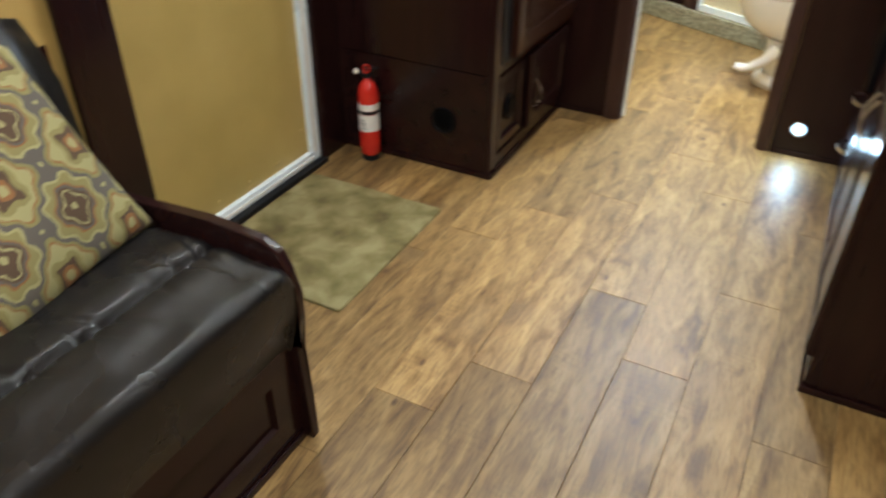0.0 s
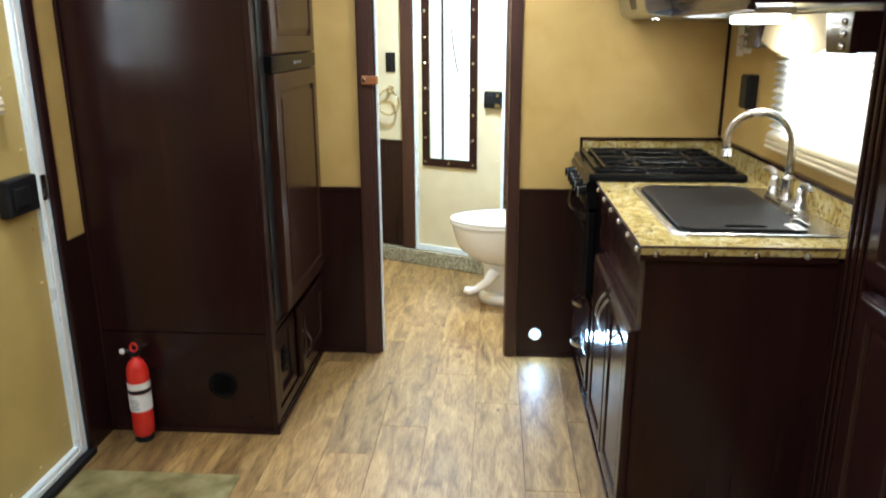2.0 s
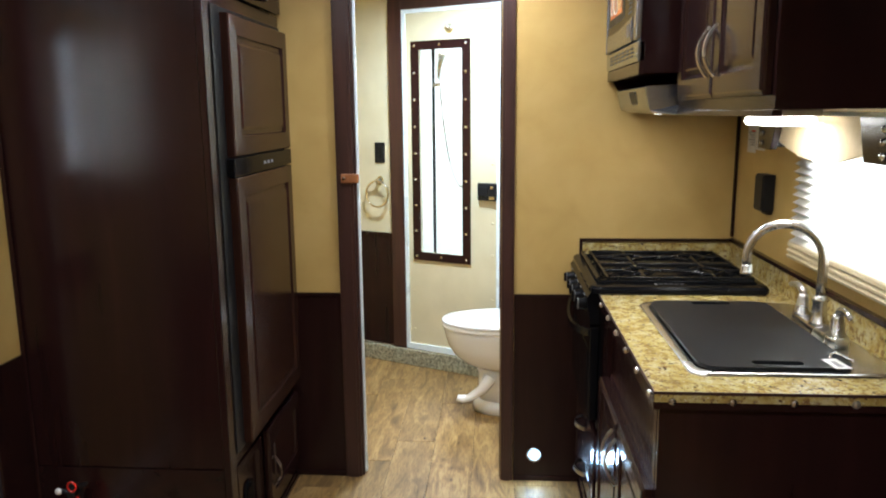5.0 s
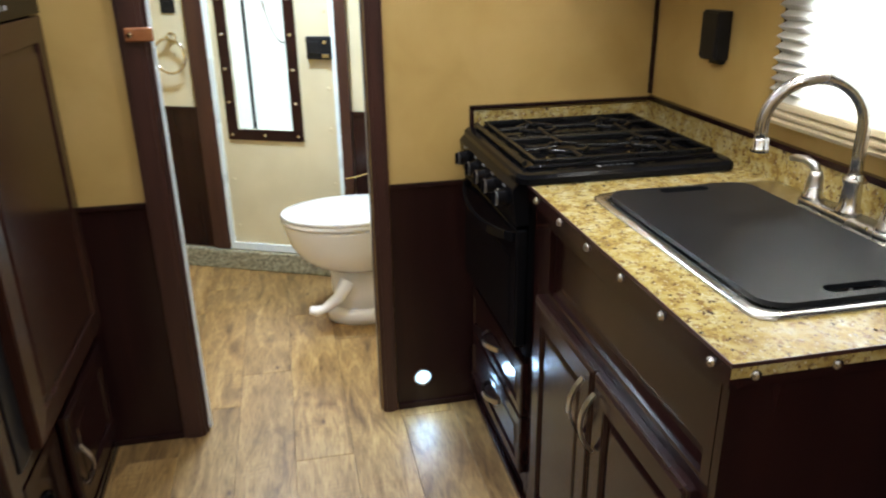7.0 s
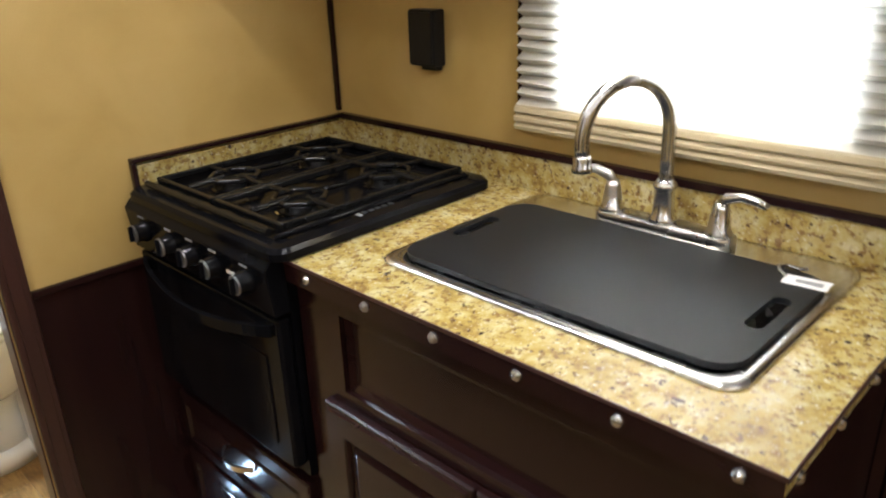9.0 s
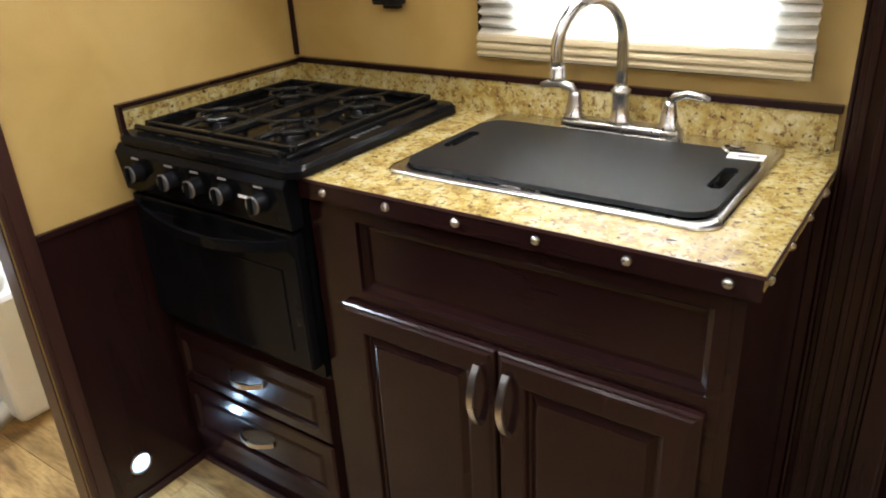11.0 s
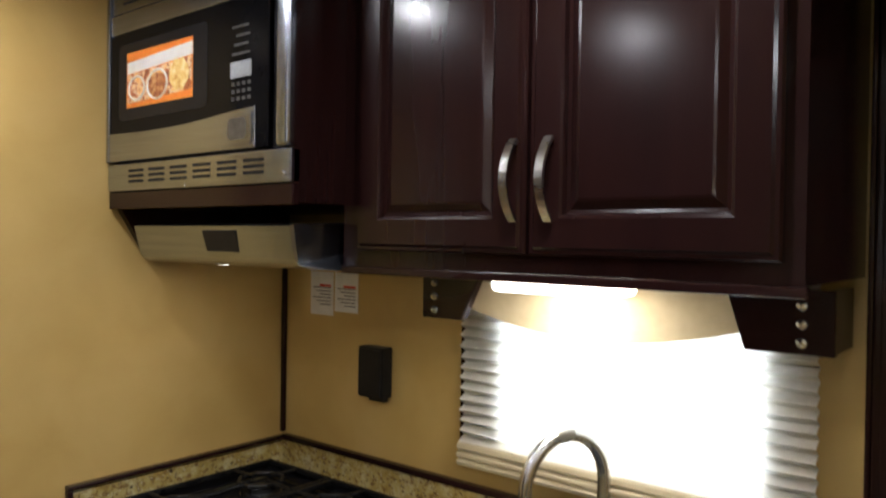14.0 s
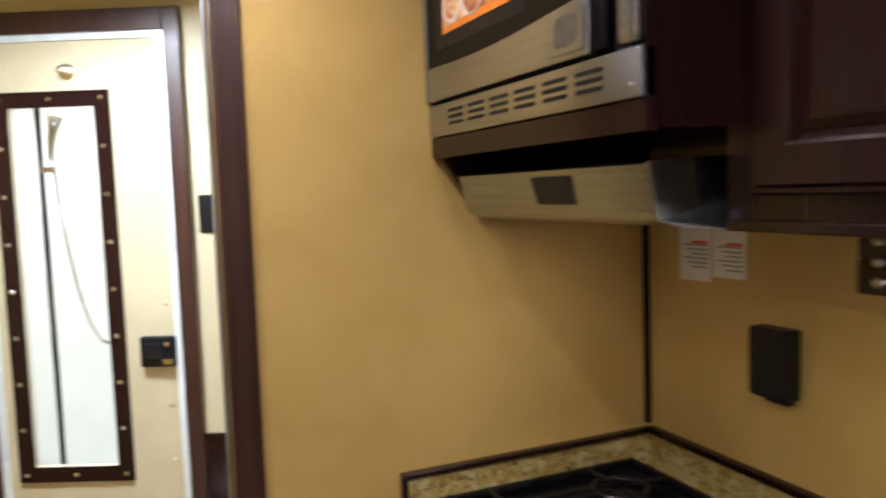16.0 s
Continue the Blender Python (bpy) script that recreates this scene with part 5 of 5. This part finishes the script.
S0, S1 = -0.106, 0.452
structure("wall_bath", bath(boxes((-1.16, S0 - 0.03, 0.04, 0.09, 0.0, CEIL), (S1 + 0.03, 1.46, 0.04, 0.09, 0.0, CEIL), (S0 - 0.03, S1 + 0.03, 0.04, 0.09, 2.06, CEIL))), M_cream, "cream vinyl slanted bathroom wall", "wall")
structure("wainscot_bath", bath(boxes((-1.16, S0 - 0.11, 0.032, 0.039, 0.10, 0.765), (S1 + 0.074, 1.44, 0.032, 0.039, 0.10, 0.765))), M_wood, "dark wood wainscot panel", "wainscot")
structure("wainscot_cap_bath", bath(boxes((-1.16, S0 - 0.11, 0.027, 0.039, 0.766, 0.782), (S1 + 0.074, 1.44, 0.027, 0.039, 0.766, 0.782))), M_wood_h, "dark wood wainscot cap", "trim")
structure("bath_step", bath(boxes((-1.14, 1.44, 0.0, 0.039, 0.0, 0.095), bevel=0.006)), M_carpet, "grey carpeted step below the bathroom wall", "step")
door_3 = thing("door_3", "cream shower door with a studded glass panel", "door", tuple(BM @ Vector((0.17, 0.03, 0.1))), kind="structure")
GW0, GW1, GZ0, GZ1 = -0.072, 0.295, 0.64, 1.862
part("leaf", bath(boxes((S0, GW0 + 0.045, 0.030, 0.055, 0.135, 2.012), (GW1 - 0.045, S1, 0.030, 0.055, 0.135, 2.012), (GW0 + 0.045, GW1 - 0.045, 0.030, 0.055, 0.135, GZ0 + 0.045), (GW0 + 0.045, GW1 - 0.045, 0.030, 0.055, GZ1 - 0.045, 2.012))), M_cream, door_3, "cream door skin")
part("frame_edge", bath(boxes((S0 - 0.022, S0 - 0.001, 0.020, 0.055, 0.1, 2.032), (S1 + 0.001, S1 + 0.022, 0.020, 0.055, 0.1, 2.032), (S0 - 0.001, S1 + 0.001, 0.020, 0.055, 2.0125, 2.032), (S0 - 0.001, S1 + 0.001, 0.018, 0.055, 0.100, 0.134))), M_alu, door_3, "aluminium door frame")
for s0, s1, z0, z1 in ((S0 - 0.109, S0 - 0.023, 0.10, 2.10), (S1 + 0.023, S1 + 0.073, 0.10, 2.10), (S0 - 0.0229, S1 + 0.0229, 2.033, 2.10)):
    part("casing", bath(box(s0, s1, 0.012, 0.0315, z0, z1, 0.003)), M_trim, door_3)
fr = part("glass_surround", bath(boxes((GW0, GW0 + 0.048, 0.020, 0.0295, GZ0, GZ1), (GW1 - 0.048, GW1, 0.020, 0.0295, GZ0, GZ1), (GW0 + 0.048, GW1 - 0.048, 0.020, 0.0295, GZ0, GZ0 + 0.048), (GW0 + 0.048, GW1 - 0.048, 0.020, 0.0295, GZ1 - 0.048, GZ1))), M_wood, door_3, "dark surround with silver studs")
STUDS = [(s, GZ0 + 0.024 + (GZ1 - GZ0 - 0.048) * k / 8) for s in (GW0 + 0.024, GW1 - 0.024) for k in range(9)] + [((GW0 + GW1) / 2, z) for z in (GZ0 + 0.024, GZ1 - 0.024)]
for s, z in STUDS:
    part("stud", bath(dome((s, 0.020, z), 0.0085, "y", -0.7)), M_chrome, fr)
gp = part("pane", bath(box(GW0 + 0.04, GW1 - 0.04, 0.040, 0.044, GZ0 + 0.04, GZ1 - 0.04)), M_glass, door_3)
gp.visible_shadow = False
lk = part("lock_box", bath(box(0.345, 0.455, 0.004, 0.0295, 1.005, 1.100, 0.006)), M_plastic, door_3, "black latch")
part("latch_plate", bath(box(0.418, 0.450, -0.002, 0.0039, 1.012, 1.030, 0.002)), M_chrome, lk, "chrome latch plate")
part("latch_button", bath(lathe([(0.008, 0), (0.008, -0.008), (0.003, -0.009)], (0.434, 0.0039, 1.078), "y", 12)), M_chrome, lk)
part("latch_paddle", bath(box(0.352, 0.41, -0.004, 0.0039, 1.03, 1.08, 0.003)), M_plastic, lk)
for z in (0.22, 0.45, 0.7, 0.88, 1.2, 1.42, 1.65, 1.86):
    part("rivet", bath(dome((0.425, 0.030, z), 0.008, "y", -0.5)), M_cream, door_3)
    if z < 0.8:
        part("rivet", bath(dome((S0 + 0.03, 0.030, z), 0.008, "y", -0.5)), M_cream, door_3)
part("door_hook", bath(lathe([(0.024, 0), (0.024, -0.006), (0.012, -0.010), (0.010, -0.030), (0.014, -0.036), (0.004, -0.040)], (0.17, 0.030, 1.92), "y")), M_chrome, door_3, "chrome robe hook")

# shower behind the glass
structure("shower_wall", boxes((-1.0, -0.95, 4.95, 5.95, 0, CEIL), (0.70, 0.75, 4.25, 5.95, 0, CEIL), (-1.0, 0.75, 5.95, 6.0, 0, CEIL)), M_shower, "white moulded shower wall", "wall")
structure("shower_floor", bath(boxes((-1.0, 1.0, 0.10, 1.3, -0.003, 0.10))), M_shower, "white shower tray", "shower tray")
shw = thing("hand_shower", "white hand shower with a hanging hose", "shower", (-0.25, 4.65, 1.1))
# dark vertical line of the glass, built as a bar just behind it
part("dark_upright", bath(tube([(0.010, 0.13, 0.35), (0.010, 0.13, 2.0)], 0.009, 8)), M_plastic, shw, "dark upright bar just behind the glass")
part("shower_head", bath(tube([(0.046, 0.13, 1.66), (0.050, 0.13, 1.72), (0.08, 0.11, 1.80)], 0.02, 10, [0.011, 0.014, 0.024])), M_chrome, shw, "", True)
part("holder", bath(box(0.010, 0.058, 0.12, 0.14, 1.62, 1.64, 0.003)), M_chrome, shw)
hose = [(0.046 + 0.14 * (k / 16) ** 1.4, 0.14, 1.66 - 0.60 * math.sin(math.pi * 0.5 * k / 16)) for k in range(17)]
part("hose", bath(tube(hose, 0.0045, 8)), M_nickel, shw, "", True)

ring = thing("towel_ring", "chrome towel ring on the cream bathroom wall", "towel ring", tuple(BM @ Vector((-0.30, 0.04, 1.0))))
part("post", bath(lathe([(0.024, 0), (0.024, -0.008), (0.012, -0.014), (0.011, -0.045), (0.004, -0.048)], (-0.30, 0.040, 1.09), "y")), M_chrome, ring)
part("ring", bath(tube([(-0.30 + 0.075 * math.sin(a * math.pi / 12), -0.002 , 1.012 + 0.075 * math.cos(a * math.pi / 12)) for a in range(25)], 0.007, 10)), M_chrome, ring, "", True)
for sx, sz, nm, lab in ((-0.300, 1.250, "wall_outlet", "black wall outlet on the cream bathroom wall"), (0.600, 1.475, "wall_switch", "black switch plate beside the shower door")):
    o = thing(nm, lab, "outlet" if nm == "wall_outlet" else "switch", tuple(BM @ Vector((sx, 0.04, sz - 0.06))))
    hw = 0.034 if nm == "wall_outlet" else 0.055
    part("plate", bath(box(sx - hw, sx + hw, 0.032, 0.0395, sz - 0.058, sz + 0.058, 0.003)), M_plastic, o)
    for dz in (-0.024, 0.024):
        part("socket" if nm == "wall_outlet" else "rocker", bath(box(sx - 0.016, sx + 0.016, 0.0285, 0.0318, sz + dz - 0.015, sz + dz + 0.015, 0.002)), M_plastic, o)
tp = thing("paper_holder", "chrome paper holder on the dark wainscot", "paper holder", tuple(BM @ Vector((0.62, 0.03, 0.5))))
part("post", bath(lathe([(0.022, 0), (0.022, -0.008), (0.010, -0.014), (0.010, -0.05), (0.004, -0.052)], (0.62, 0.0318, 0.545), "y")), M_chrome, tp)
part("arm", bath(tube([(0.62, -0.012, 0.545), (0.60, -0.012, 0.520), (0.54, -0.012, 0.500), (0.50, -0.012, 0.490)], 0.006, 8)), M_chrome, tp)

# toilet: looks along -x
toilet = thing("toilet", "white porcelain camper toilet with closed lid and foot pedal", "toilet", (0.10, 4.0, 0))
TY = 3.955


def egg(x_front, x_back, half, z, k=32):
    cx, rx = (x_front + x_back) / 2, (x_back - x_front) / 2
    out = []
    for i in range(k):
        a = 2 * math.pi * i / k
        c, s = math.cos(a), math.sin(a)
        out.append((cx + rx * c, TY + half * s * (1 + 0.10 * c), z * 1.06))
    return out


part("foot", rings([egg(-0.045, 0.25, 0.108, 0.0), egg(-0.045, 0.25, 0.108, 0.035), egg(-0.036, 0.245, 0.100, 0.050), egg(-0.010, 0.23, 0.080, 0.056)]), M_white, toilet, "", True)
part("pedestal", rings([egg(-0.012, 0.23, 0.082, 0.050), egg(-0.016, 0.22, 0.076, 0.12), egg(-0.020, 0.22, 0.078, 0.19), egg(-0.030, 0.23, 0.086, 0.212)]), M_white, toilet, "", True)
part("bowl", rings([egg(-0.032, 0.24, 0.092, 0.213), egg(-0.085, 0.27, 0.126, 0.236), egg(-0.135, 0.285, 0.155, 0.272), egg(-0.168, 0.30, 0.170, 0.32), egg(-0.185, 0.305, 0.177, 0.37), egg(-0.190, 0.31, 0.180, 0.395), egg(-0.188, 0.31, 0.179, 0.408)]), M_white, toilet, "", True)
part("seat", rings([egg(-0.196, 0.30, 0.184, 0.409), egg(-0.200, 0.30, 0.187, 0.415), egg(-0.199, 0.30, 0.186, 0.425), egg(-0.19, 0.29, 0.180, 0.428)]), M_white, toilet, "", True)
part("lid", rings([egg(-0.196, 0.31, 0.185, 0.429), egg(-0.201, 0.31, 0.188, 0.435), egg(-0.196, 0.31, 0.184, 0.447), egg(-0.15, 0.29, 0.150, 0.455), egg(-0.05, 0.22, 0.06, 0.458)]), M_white, toilet, "", True)
part("pedal", tube([(0.04, TY - 0.085, 0.19), (0.0, TY - 0.12, 0.14), (-0.06, TY - 0.135, 0.105), (-0.090, TY - 0.137, 0.100), (-0.118, TY - 0.137, 0.108)], 0.02, 10, [0.034, 0.026, 0.019, 0.022, 0.016]), M_white, toilet, "white foot pedal", True)
part("water_box", box(0.20, 0.42, TY - 0.15, TY + 0.13, 0.0, 0.42, 0.02), M_white, toilet)

# ---- ceiling lights, with discs for the added fill lamps too ----
for lx, ly, lp in CEILING_AND_FILL_LAMPS + [(-0.25, 3.85, 0)]:
    cl = thing("ceiling_and_fill_light", "round lit ceiling disc, for inferred and added lamps", "ceiling light", (lx, ly, CEIL - 0.02), "ceiling lights")
    part("rim", lathe([(0.095, -0.001), (0.095, -0.014), (0.085, -0.018), (0.080, -0.014), (0.079, -0.001)], (lx, ly, CEIL)), M_label, cl)
    part("diffuser", lathe([(0.078, -0.001), (0.076, -0.014), (0.05, -0.018), (0.004, -0.019)], (lx, ly, CEIL)), M_led, cl)

# ---- floor planks ----
PW, PL = 0.175, 1.0


def plank_mesh(w, length):
    e, g = 0.0011, 0.0006
    lo = [(g, g), (w - g, g), (w - g, length - g), (g, length - g)]
    hi = [(g + e, g + e), (w - g - e, g + e), (w - g - e, length - g - e), (g + e, length - g - e)]
    me = bpy.data.meshes.new("plank")
    me.from_pydata([(x, y, -0.004) for x, y in lo] + [(x, y, -0.0009) for x, y in lo] + [(x, y, 0.0) for x, y in hi], [],
                   [(8, 9, 10, 11)] + [(a + b, a + (b + 1) % 4, a + 4 + (b + 1) % 4, a + 4 + b) for a in (0, 4) for b in range(4)])
    me.materials.append(M_plank)
    return me


full = plank_mesh(PW, PL)
rng = random.Random(5)
COLS = {4: 0.11, 5: 0.35, 6: 0.55, 7: 0.005, 8: 0.75, 9: 0.165, 10: 0.62}
for c in range(14):
    x = -0.205 + PW * (c - 6) - 0.175
    start = COLS.get(c, rng.random()) - 3.0
    y = start
    while y < 5.2:
        y0, y1 = max(y, YS), min(y + PL, 5.0)
        if y1 - y0 > 0.03:
            me = full if y1 - y0 > PL - 0.001 else plank_mesh(PW, y1 - y0)
            ob = new("plank", me)
            ob.parent, ob.location = floor, (x, y0, 0)
        y += PL
